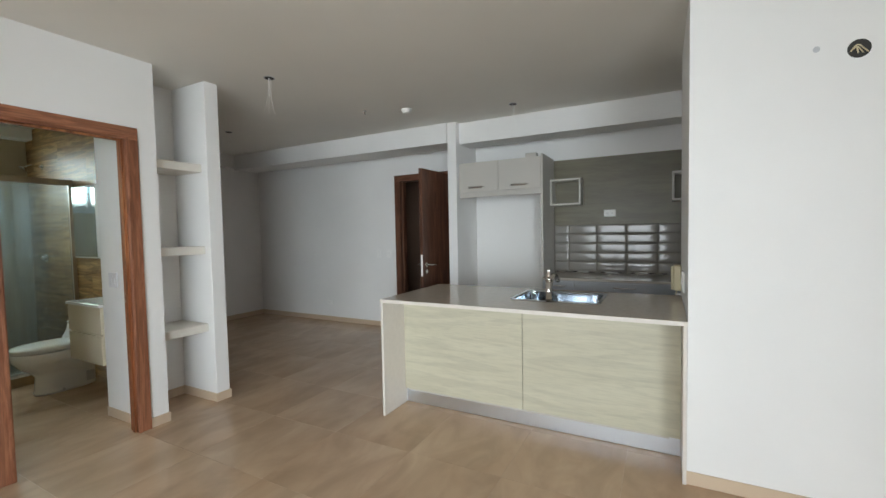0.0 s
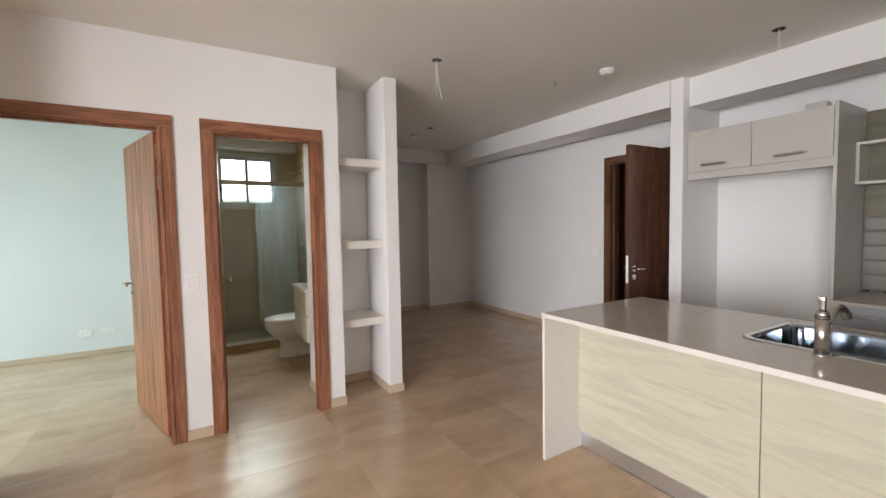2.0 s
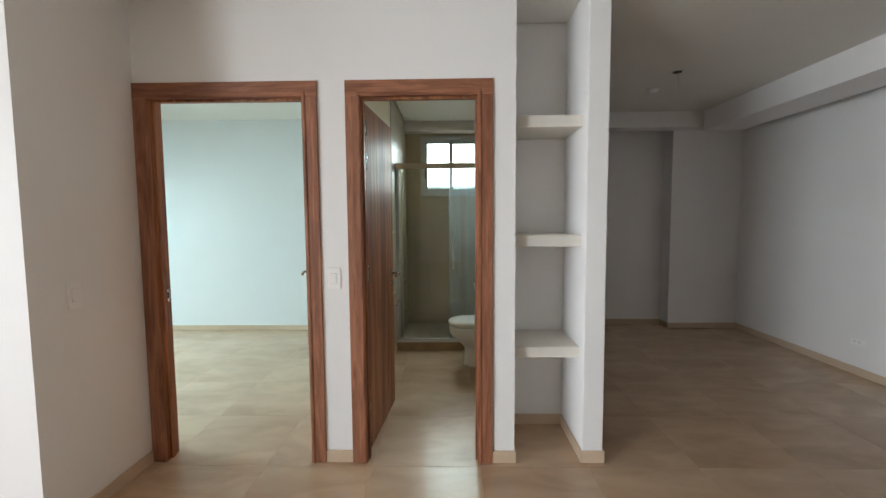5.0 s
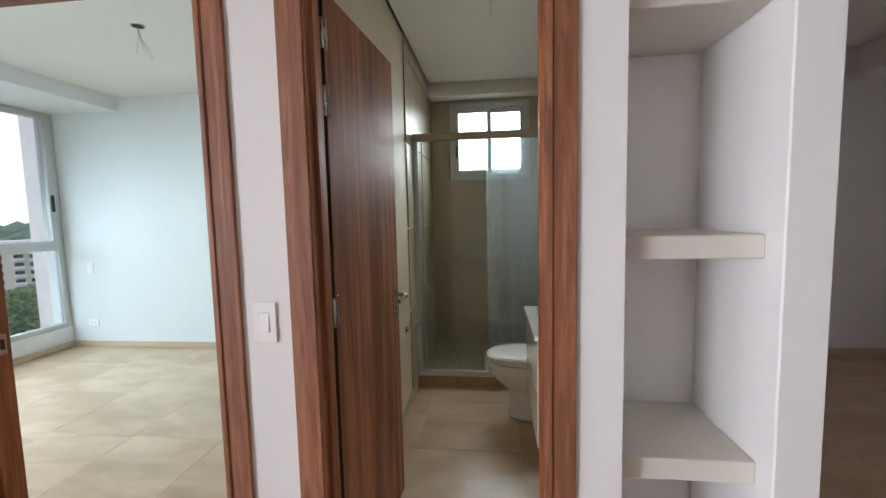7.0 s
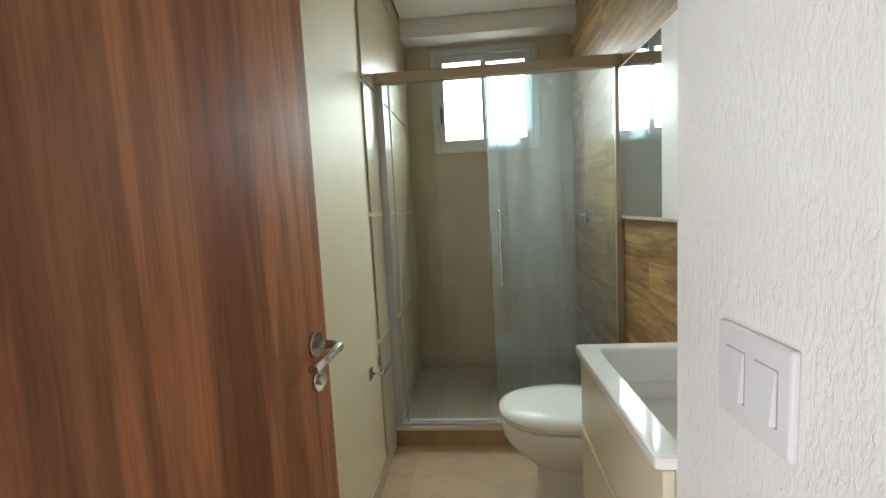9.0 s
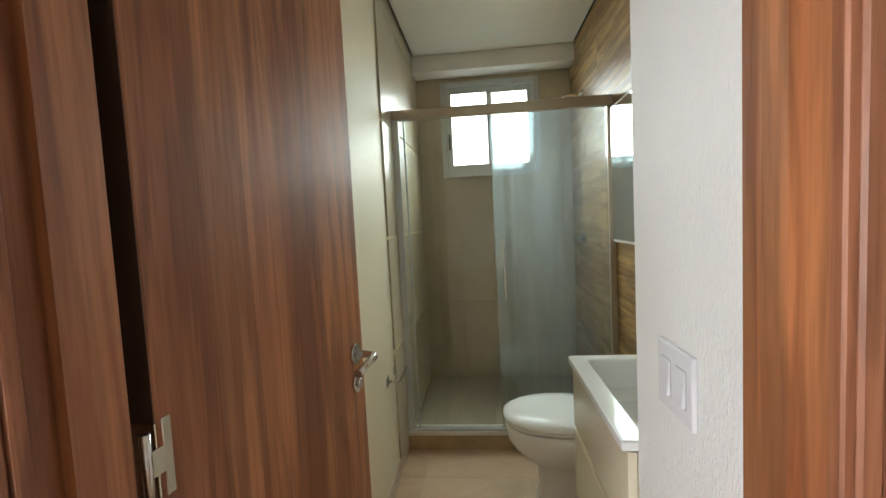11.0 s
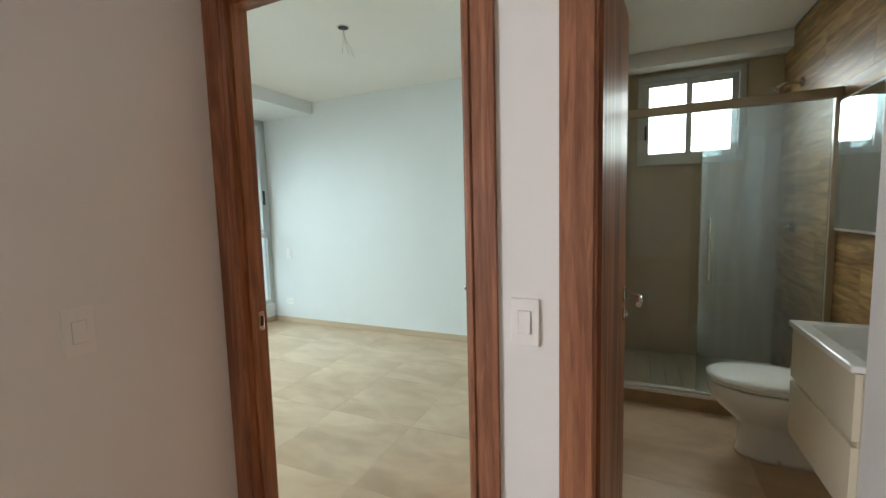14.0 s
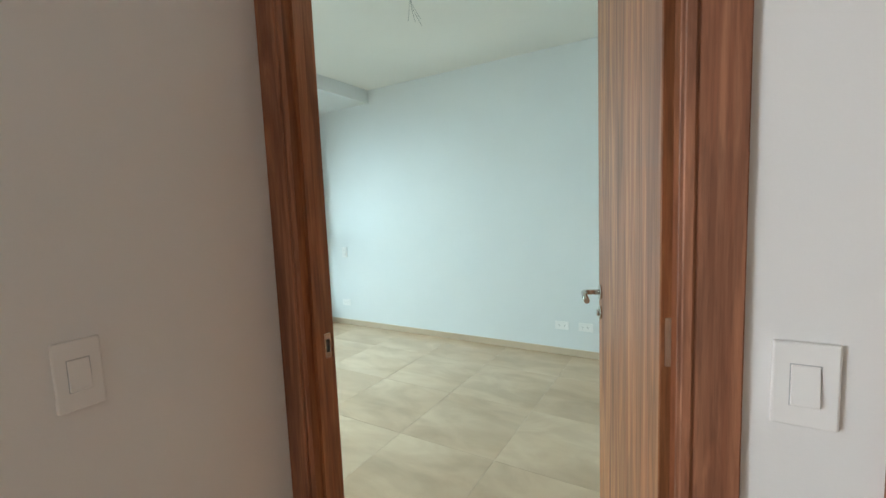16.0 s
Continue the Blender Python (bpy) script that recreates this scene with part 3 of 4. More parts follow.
s.loft([rrect(0.010, 0.012, 0.006, 0.167), rrect(0.008, 0.009, 0.005, 0.18, cx=-0.002), rrect(0.009, 0.012, 0.006, 0.205, cx=-0.006), rrect(0.008, 0.014, 0.006, 0.222, cx=-0.010), rrect(0.004, 0.009, 0.003, 0.227, cx=-0.011)])
s.done("lever", STEEL, fa)

# ---- kitchen back run ----
up = thing("upper_cabinet", pose(5.79, 1.10, 0), "putty grey two-door cabinet over the fridge space", "cabinet")
block("body", CABINET, (0.02, 0.505, 0.022, 0.965, 1.775, 2.125), parent=up)
block("rail", CABINET, (0.006, 0.03, 0.022, 0.965, 1.735, 1.79), bevel=0.001, parent=up)


def cab_door(parent, y0, y1, z0, z1, hy0, hy1, hz):
    d = block("door", CABINET, (0.0, 0.019, y0, y1, z0, z1), bevel=0.0012, parent=parent)
    h = Shape()
    h.tube([(0.0, hy0, hz), (-0.024, hy0 + 0.006, hz), (-0.024, hy1 - 0.006, hz), (0.0, hy1, hz)], 0.006, 8)
    h.box(-0.028, -0.021, hy0 + 0.01, hy1 - 0.01, hz - 0.012, hz + 0.012, 0.003)
    h.done("handle", STEEL, d)
    return d


cab_door(up, 0.495, 0.963, 1.797, 2.125, 0.66, 0.85, 1.845)
cab_door(up, 0.024, 0.491, 1.797, 2.125, 0.16, 0.35, 1.845)
block("side_panel", CABINET, (-0.004, 0.505, 0.0, 0.02, 0.0, 2.15), parent=up)
Shape().box(0.12, 0.20, 0.10, 0.22, 2.127, 2.19, 0.004).done("junction_cover", CABINET, up)

structure(block("wall_panel", OLIVE, (6.285, 6.30, -1.35, 1.098, 0.86, 2.135)), "olive grey wood-grain laminate wall panel")

base = thing("base_cabinet", pose(5.70, -1.35, 0), "blue-grey base cabinet with pale worktop edge", "cabinet")
block("body", GREYCAB, (0.03, 0.585, 0.0, 2.44, 0.10, 0.838), parent=base)
block("plinth", KICK, (0.08, 0.10, 0.0, 2.44, 0.0, 0.10), parent=base)
block("worktop", QUARTZ, (0.0, 0.585, 0.0, 2.445, 0.84, 0.862), bevel=0.001, parent=base)
for y0, y1 in ((0.01, 0.60), (0.605, 1.20), (1.205, 2.12), (2.125, 2.44)):
    d = block("drawer", GREYCAB, (0.012, 0.03, y0, y1, 0.64, 0.825), bevel=0.0012, parent=base)
    h = Shape()
    c, w = (y0 + y1) / 2, min(0.2, (y1 - y0) * 0.5) / 2
    h.tube([(0.012, c - w, 0.785), (-0.012, c - w + 0.004, 0.785), (-0.012, c + w - 0.004, 0.785), (0.012, c + w, 0.785)], 0.005, 8)
    h.done("handle", STEEL, d)
    block("door", GREYCAB, (0.012, 0.03, y0, y1, 0.105, 0.636), bevel=0.0012, parent=base)


def box_shelf(y0, y1):
    e = thing("box_shelf", pose(6.285, y0, 1.62), "open cream laminate box shelf on the olive wall", "shelf", "box shelves")
    w, h, d, t = y1 - y0, 0.285, 0.185, 0.018
    block("frame", BOXSHELF, (-d, 0, 0, w, 0, t), (-d, 0, 0, w, h - t, h), (-d, 0, 0, t, t, h - t), (-d, 0, w - t, w, t, h - t), parent=e)
    return e


box_shelf(0.775, 1.098)
box_shelf(-0.42, -0.09)

plate_thing("wall_socket", pose(6.285, 0.50, 1.52, 0, 0, 90), "white kitchen wall socket on the olive panel", "socket", 0.12, 0.075, 0)

# bevelled backsplash tiles
splash = new("backsplash")
tagged(splash, "glossy taupe bevelled tiles above the worktop", kind="structure")
TW, TH, PY, PZ = 0.2972, 0.1012, 0.2985, 0.1025


def bevelled_tile(w, h, bv=0.018):
    """A glazed tile whose face swells from rounded edges to a gently domed middle."""
    d = 0.0085 if h > 0.06 else 0.006
    bz = min(bv, h * 0.4)
    rings = [rrect(w / 2, h / 2, 0.002, 0.0, 2), rrect(w / 2, h / 2, 0.002, 0.002, 2)]
    for k in range(1, 6):
        u = k / 5
        rings.append(rrect(w / 2 - bv * u, h / 2 - bz * u, 0.002 + 0.008 * u, 0.002 + (d - 0.002) * math.sin(u * math.pi / 2), 2))
    rings.append(rrect(w * 0.2, h * 0.06, 0.004, d + 0.0007, 2))
    s = Shape()
    s.loft([[Vector((-v.z, w / 2 + v.x, h / 2 + v.y)) for v in ring] for ring in rings])
    return s.done("tile", GLOSS_TILE, splash)


protos = {}
for r in range(6):
    z0 = 1.40 - (r + 1) * PZ
    hh = TH if z0 > 0.863 else 1.40 - r * PZ - 0.8645
    z0 = max(z0, 0.8635)
    for c in range(8):
        y0 = 0.932 - c * PY
        ww = TW if c else 1.0965 - 0.932
        y0 = max(y0, -1.349)
        key = (round(ww, 3), round(hh, 3))
        if key in protos:
            o = new("tile", protos[key].data)
            o.parent = splash
        else:
            o = protos[key] = bevelled_tile(ww, hh)
        o.location = (6.284, y0, z0)
structure(block("splash_bed", OLIVE, (6.2836, 6.2848, -1.34, 1.097, 0.863, 1.402)), "adhesive bed of the backsplash")

# intercom and switches on the short wall
ph = thing("wall_phone", pose(4.83, -0.13, 1.0), "yellowed intercom handset base with hanging cord", "phone")
Shape().box(-0.045, 0.045, 0.002, 0.05, -0.09, 0.09, 0.008, seg=2).done("body", CREAM, ph)
Shape().box(-0.018, 0.012, 0.049, 0.0515, -0.045, 0.045, 0.001).done("recess", DARK, ph)
Shape().box(-0.045, -0.022, 0.05, 0.066, -0.085, 0.085, 0.006, seg=2).done("cradle", CREAM, ph)
Shape().box(-0.03, 0.03, 0.004, 0.04, -0.122, -0.112, 0.003).done("tail", PLASTIC, ph)
s = Shape()
s.tube([(0.0, 0.03, -0.088), (0.01, 0.035, -0.125), (-0.06, 0.04, -0.122), (-0.075, 0.02, -0.05)], 0.003, 6)
s.done("cord", CREAM, ph)
plate_thing("light_switch", pose(4.52, -0.13, 1.02), SW, "switch")
plate_thing("light_switch", pose(4.36, -0.13, 1.02), SW, "switch")

# ---- ceiling points ----


def hanging_wires(x, y, seed, n=3, ln=0.16):
    rr = random.Random(seed)
    e = thing("ceiling_wires", pose(x, y, H), "open ceiling lamp point with loose hanging wires", "ceiling wires", "ceiling lamp points")
    Shape().cyl((0, 0, -0.004), (0, 0, 1), 0.042, 0.006, 20).done("box_rim", GREYPLATE, e)
    Shape().cyl((0, 0, -0.0055), (0, 0, 1), 0.034, 0.002, 20).done("opening", DARK, e)
    s = Shape()
    for i in range(n):
        dx, dy = rr.uniform(-0.05, 0.05), rr.uniform(-0.05, 0.05)
        k = ln * rr.uniform(0.75, 1.15)
        s.tube([(rr.uniform(-.01, .01), rr.uniform(-.01, .01), 0), (dx * 0.2, dy * 0.2, -k * 0.5), (dx, dy, -k)], 0.0013, 5)
    s.done("wire", PLASTIC if seed % 2 else COPPER, e)


hanging_wires(3.745, 2.724, 1, 4, 0.26)
hanging_wires(5.413, 1.291, 3, 3, 0.2)
hanging_wires(4.70, 4.58, 5, 2, 0.15)
hanging_wires(0.567, 4.648, 2, 4, 0.2)
hanging_wires(2.82, 4.55, 4, 2, 0.13)


def detector(x, y):
    e = thing("smoke_detector", pose(x, y, H), "round white smoke detector on the ceiling", "smoke detector", "smoke detectors")
    s = Shape()
    s.loft([[Vector((r * math.cos(i * math.tau / 28), r * math.sin(i * math.tau / 28), z)) for i in range(28)]
            for r, z in ((0.052, 0), (0.054, -0.012), (0.05, -0.02), (0.044, -0.022), (0.04, -0.034), (0.028, -0.04))])
    s.done("housing", PLASTIC, e)


detector(5.02, 2.27)
detector(4.72, 5.05)
sp = thing("sprinkler", pose(4.857, 2.666, H), "small steel sprinkler head on the ceiling", "sprinkler")
Shape().cyl((0, 0, 0), (0, 0, -1), 0.022, 0.005, 16).cyl((0, 0, -0.005), (0, 0, -1), 0.007, 0.03, 10).cyl((0, 0, -0.035), (0, 0, -1), 0.015, 0.002, 12).done("head", STEEL, sp)

# holes in the near wall
jb = thing("junction_box", pose(3.93, -0.77, 2.13), "open round junction hole with coiled wires", "junction box")
Shape().cyl((0.0005, 0, 0), (-1, 0, 0), 0.04, 0.002, 28).done("hole", DARK, jb)
s = Shape()
for k in range(3):
    s.tube([(-0.002, -0.03 + k * 0.017, -0.02), (-0.014, 0.01, 0.02 - k * 0.012), (-0.004, 0.03 - k * 0.01, -0.01 + 0.01 * k)], 0.003, 6)
s.done("wire", CREAM, jb)
wp = thing("wall_plug", pose(3.93, -0.625, 2.155), "small grey screw cap in the wall", "wall plug")
Shape().cyl((0, 0, 0), (-1, 0, 0), 0.013, 0.003, 18).done("cap", GREYPLATE, wp)

# ---- bathroom ----
structure(block("curb", TAN, (2.224, 3.43, 5.222, 5.31, 0, 0.085)), "tan tiled shower curb")
structure(block("curb_top", QUARTZ_EDGE, (2.224, 3.43, 5.215, 5.315, 0.086, 0.106), bevel=0.002), "pale stone cap on the shower curb")

# added dark sheet: paints the gap's shade over the pale ceiling slab
structure(block("ceiling_gap_shade", DARK, (2.215, 3.0, 3.31, 3.752, 2.578, 2.588), (2.215, 3.43, 3.752, 6.10, 2.578, 2.588)), "near-black sheet painting the shade above the dropped bathroom ceiling")
structure(block("ceiling_bath", CEIL, (2.24, 2.978, 3.33, 3.775, 2.555, 2.575), (2.24, 3.405, 3.775, 6.085, 2.555, 2.575)), "dropped bathroom ceiling with a dark shadow gap")

# oak-look tiles on the right wall
oak = new("wall_bath_oak")
tagged(oak, "honey oak plank tiles on the bathroom wall", kind="structure")
PW, PH = 1.1815, 0.1961
s = Shape().box(-0.009, 0, 0, PW, 0, PH, 0.0005)
p0 = s.done("plank", OAK, oak)
p0.location = (3.429, 3.752, 0.002)
for r in range(14):
    zz = 0.002 + r * 0.1965
    if zz + PH > H + 0.1:
        break
    for c in range(-1, 3):
        y = 3.752 + c * 1.182 + (0.59 if r % 2 else 0)
        y0, y1 = max(y, 3.752), min(y + PW, 6.284)
        if y1 - y0 < 0.05 or (r == 0 and c == 0):
            continue
        if y1 - y0 > PW - 0.01 and zz + PH < H:
            o = new("plank", p0.data)
            o.parent = oak
            o.location = (3.429, y0, zz)
        else:
            o = Shape().box(-0.009, 0, 0, y1 - y0, 0, min(PH, H - zz), 0.0005).done("plank", OAK, oak)
            o.location = (3.429, y0, zz)

# taupe tiles on the back and left shower walls
shw = new("wall_shower_tiles")
tagged(shw, "large taupe porcelain tiles in the shower", kind="structure")


def wall_tile(x0, x1, y0, y1, z0, z1):
    Shape().box(x0, x1, y0, y1, z0, z1, 0.001).done("tile", BATHTILE, shw)


for r in range(5):
    z0, z1 = 0.065 + r * 0.595, min(0.065 + r * 0.595 + 0.592, 2.44)
    for c in range(4):
        x0, x1 = 2.525 + (c - 1) * 0.46, 2.525 + c * 0.46 - 0.003
        x0, x1 = max(x0, 2.23), min(x1, 3.418)
        if z1 <= 1.662 or z0 >= 2.405:
            spans = [(x0, x1, z0, z1)]
        else:
            spans = []
            if z0 < 1.657:
                spans.append((x0, x1, z0, 1.657))
            zz = max(z0, 1.659)
            if x0 < 2.40:
                spans.append((x0, min(x1, 2.40), zz, z1))
            if x1 > 3.19:
                spans.append((max(x0, 3.19), x1, zz, z1))
        for a in spans:
            if a[1] - a[0] > 0.02 and a[3] - a[2] > 0.02:
                wall_tile(a[0], a[1], 6.277, 6.2848, a[2], a[3])
    for c in range(3):
        y0, y1 = 5.0 + c * 0.46, min(5.0 + c * 0.46 + 0.457, 6.276)
        zt = min(0.04 + r * 0.6 + 0.597, H)
        z0 = 0.075 if r == 0 and c == 0 else z0
        if z0 < zt:
            wall_tile(2.2155, 2.2255, y0, y1, z0, zt)

# shower floor of narrow strips
sf = new("shower_floor")
tagged(sf, "narrow taupe plank tiles on the shower floor", kind="structure")
for i in range(12):
    x0 = 2.23 + i * 0.1
    Shape().box(x0, min(x0 + 0.0985, 3.418), 5.316, 6.276, 0.0, 0.028, 0.001).done("strip", SHOWERFLOOR, sf)

# window
bw = thing("window_bath", pose(0, 0, 0), "grey aluminium sliding bathroom window", "window")
tagged(bw, kind="structure")
x0, x1, z0, z1 = 2.41, 3.18, 1.662, 2.405
block("frame", ALU, (x0, x0 + 0.045, 6.262, 6.34, z0, z1), (x1 - 0.045, x1, 6.262, 6.34, z0, z1), (x0 + 0.045, x1 - 0.045, 6.262, 6.34, z0, z0 + 0.05),
      (x0 + 0.045, x1 - 0.045, 6.262, 6.34, z1 - 0.045, z1), bevel=0.002, parent=bw)
xm = (x0 + x1) / 2


def sash(a, b, y):
    block("sash", ALU, (a, a + 0.042, y, y + 0.025, z0 + 0.05, z1 - 0.045), (b - 0.042, b, y, y + 0.025, z0 + 0.05, z1 - 0.045),
          (a + 0.042, b - 0.042, y, y + 0.025, z0 + 0.05, z0 + 0.095), (a + 0.042, b - 0.042, y, y + 0.025, z1 - 0.09, z1 - 0.045), bevel=0.0015, parent=bw)
    g = block("pane", GLASS, (a + 0.042, b - 0.042, y + 0.010, y + 0.015, z0 + 0.095, z1 - 0.09), parent=bw)
    g.visible_shadow = False


sash(x0 + 0.045, xm + 0.02, 6.275)
sash(xm - 0.02, x1 - 0.045, 6.305)
block("latch", DARK, (x0 + 0.055, x0 + 0.07, 6.262, 6.275, 1.88, 2.0), bevel=0.002, parent=bw)

# shower screen
sc = thing("shower_screen", pose(0, 0, 0), "sliding glass shower screen with bronze header rail", "shower screen")
block("header", BRONZE, (2.226, 3.418, 5.222, 5.262, 1.885, 1.94), bevel=0.004, parent=sc)
block("wall_profile", ALU, (2.226, 2.262, 5.228, 5.256, 0.106, 1.885), (2.286, 2.296, 5.236, 5.248, 0.125, 1.885), bevel=0.002, parent=sc)
block("end_profile", BRONZE, (3.385, 3.418, 5.226, 5.258, 0.106, 1.885), bevel=0.002, parent=sc)
block("floor_rail", ALU, (2.262, 3.385, 5.226, 5.262, 0.106, 0.124), bevel=0.003, parent=sc)
for nm, a, b, y in (("glass_panel", 2.262, 2.86, 5.232), ("glass_door", 2.77, 3.384, 5.248)):
    g = block(nm, FILMGLASS if nm == "glass_door" else SHGLASS, (a, b, y, y + 0.008, 0.126, 1.89), parent=sc)
    g.visible_shadow = False
s = Shape()
s.tube([(2.815, 5.232, 1.23), (2.815, 5.19, 1.225), (2.815, 5.19, 0.86), (2.815, 5.232, 0.855)], 0.007, 10)
s.done("pull_handle", CHROME, sc)

# shower head and valve
sh = thing("wall_shower", pose(3.42, 5.88, 2.13), "chrome shower head on a short arm", "shower")
s = Shape().cyl((0, 0, 0), (-1, 0, 0), 0.032, 0.008)
s.tube([(0, 0, 0), (-0.10, 0, 0.004), (-0.16, 0, -0.03)], 0.012, 10)
s.cyl((-0.14, 0, -0.025), (-0.75, 0, -0.66), 0.014, 0.03, 16, 0.042)
s.done("arm", CHROME, sh)
va = thing("shower_valve", pose(3.42, 5.92, 1.15), "chrome shower mixer valve", "shower valve")
s = Shape().cyl((0, 0, 0), (-1, 0, 0), 0.045, 0.008, 24).cyl((-0.008, 0, 0), (-1, 0, 0), 0.024, 0.035, 20)
s.tube([(-0.035, 0, 0), (-0.06, 0, 0.0), (-0.066, -0.05, 0.0)], 0.007, 8)
s.done("valve", CHROME, va)

# paper holder on the left wall
hk = thing("paper_holder", pose(2.215, 4.83, 0.56), "chrome paper holder on the plaster wall", "paper holder")
s = Shape().box(0, 0.006, -0.025, 0.025, -0.025, 0.025, 0.002)
s.tube([(0.006, 0, 0), (0.06, 0, 0), (0.06, 0.15, 0), (0.06, 0.17, 0.02)], 0.006, 8)
s.box(0, 0.006, 0.13, 0.17, -0.02, 0.02, 0.002)
s.done("bar", CHROME, hk)

# vanity: body, two drawers, basin
vn = thing("bathroom_vanity", pose(2.980, 3.752, 0), "wall-hung cream gloss vanity with white basin", "vanity")
VW, VD = 0.53, 0.438
block("body", VANITY, (0.02, VD, 0.004, VW - 0.004, 0.385, 0.69), (0.02, VD, 0.004, 0.02, 0.69, 0.83), (0.02, VD, VW - 0.02, VW - 0.004, 0.69, 0.83), (0.02, 0.034, 0.02, VW - 0.02, 0.69, 0.83), parent=vn)
block("drawer", VANITY, (0.0, 0.019, 0.002, VW - 0.002, 0.624, 0.828), bevel=0.0015, parent=vn)
block("drawer", VANITY, (0.0, 0.019, 0.002, VW - 0.002, 0.385, 0.606), bevel=0.0015, parent=vn)
block("grip", VANITY, (0.013, 0.019, 0.003, VW - 0.003, 0.607, 0.623), parent=vn)
s = Shape()
ox0, ox1, oy0, oy1 = -0.012, VD, -0.001, VW + 0.008
cx, cy, hx, hy = (ox0 + ox1) / 2, (oy0 + oy1) / 2, (ox1 - ox0) / 2, (oy1 - oy0) / 2
rr = [rrect(hx, hy, 0.006, 0.832, cx=cx, cy=cy), rrect(hx, hy, 0.006, 0.850, cx=cx, cy=cy), rrect(hx - 0.004, hy - 0.004, 0.008, 0.853, cx=cx, cy=cy),
      rrect(hx - 0.05, hy - 0.04, 0.012, 0.8525, cx=cx, cy=cy), rrect(hx - 0.054, hy - 0.044, 0.014, 0.848, cx=cx, cy=cy), rrect(hx - 0.066, hy - 0.056, 0.03, 0.765, cx=cx, cy=cy),
      rrect(hx - 0.10, hy - 0.09, 0.03, 0.732, cx=cx, cy=cy), rrect(0.035, 0.035, 0.032, 0.719, cx=cx, cy=cy)]
for ring in rr[-2:]:
    for v in ring:
        v.z -= (v.x - cx) * 0.08
s.loft(rr, caps=False, smooth=False)
s.bm.faces.new(list(s.bm.verts)[-len(rr[0]):])
s.done("basin", CERAMIC, vn)
Shape().cyl((cx, cy, 0.7192), (0, 0, 1), 0.022, 0.004, 20).done("drain", CHROME, vn)

# mirror cabinet
mc = thing("mirror_cabinet", pose(3.42, 4.05, 1.165), "white framed mirror cabinet on the oak-look wall", "mirror")
block("frame", PLASTIC, (-0.03, 0.0, 0.0, 1.13, 0.0, 0.70), bevel=0.002, parent=mc)
block("mirror", MIRROR, (-0.036, -0.0302, 0.66, 1.115, 0.015, 0.685), parent=mc)
block("panel", PLASTIC, (-0.042, -0.0302, 0.01, 0.655, 0.01, 0.69), bevel=0.002, parent=mc)

# toilet: one-piece, faces -x
to = thing("toilet", pose(3.405, 4.80, 0, 0, 0, 180) @ Matrix.Diagonal((1, 1, 1.03, 1)), "white ceramic one-piece toilet with closed lid", "toilet")


def egg(z, cx, front, back, wide, n=36):
    out = []
    for i in range(n):
        t = i * math.tau / n
        c, sn = math.cos(t), math.sin(t)
        out.append(Vector((cx + (front if c > 0 else back) * math.copysign(abs(c) ** 0.9, c), wide * math.copysign(abs(sn) ** 0.85, sn), z)))
    return out


s = Shape()
s.loft([egg(0.0, 0.30, 0.20, 0.24, 0.090), egg(0.02, 0.30, 0.205, 0.24, 0.093), egg(0.05, 0.30, 0.195, 0.24, 0.086), egg(0.16, 0.30, 0.19, 0.24, 0.086), egg(0.20, 0.31, 0.215, 0.24, 0.112),
        egg(0.26, 0.34, 0.255, 0.26, 0.165), egg(0.31, 0.36, 0.27, 0.28, 0.182), egg(0.36, 0.365, 0.272, 0.28, 0.188), egg(0.375, 0.365, 0.268, 0.28, 0.185)])
s.done("bowl", CERAMIC, to)
s = Shape()
s.loft([egg(0.376, 0.362, 0.256, 0.19, 0.172), egg(0.383, 0.362, 0.256, 0.19, 0.172), egg(0.384, 0.365, 0.273, 0.203, 0.189), egg(0.398, 0.365, 0.277, 0.205, 0.192)])
s.done("seat", CERAMIC, to)
s = Shape()
s.loft([egg(0.3985, 0.365, 0.277, 0.205, 0.192), egg(0.404, 0.365, 0.279, 0.206, 0.193), egg(0.413, 0.365, 0.276, 0.205, 0.191), egg(0.424, 0.362, 0.255, 0.19, 0.172), egg(0.431, 0.36, 0.18, 0.14, 0.12), egg(0.433, 0.36, 0.05, 0.05, 0.04)])
s.done("lid", CERAMIC, to)
s = Shape()
s.loft([rrect(0.14, 0.16, 0.05, 0.28, cx=0.145), rrect(0.14, 0.175, 0.05, 0.37, cx=0.145), rrect(0.118, 0.183, 0.045, 0.43, cx=0.122), rrect(0.10, 0.186, 0.04, 0.49, cx=0.105), rrect(0.092, 0.188, 0.035, 0.545, cx=0.097)])
s.loft([rrect(0.094, 0.192, 0.035, 0.547, cx=0.098), rrect(0.096, 0.194, 0.035, 0.563, cx=0.098), rrect(0.086, 0.184, 0.03, 0.571, cx=0.097)])
s.done("tank", CERAMIC, to)
for sgn in (-1, 1):
    Shape().cyl((0.33, sgn * 0.0895, 0.022), (0, sgn, 0), 0.011, 0.012, 12).done("bolt_cap", GREYPLATE, to)
    Shape().box(0.10, 0.16, sgn * 0.086 - 0.004, sgn * 0.086 + 0.004, 0.04, 0.13, 0.003).done("side_cover", GREYPLATE, to)
    Shape().cyl((0.185, sgn * 0.06, 0.395), (0, sgn, 0), 0.014, 0.05, 14).done("hinge", CERAMIC, to)

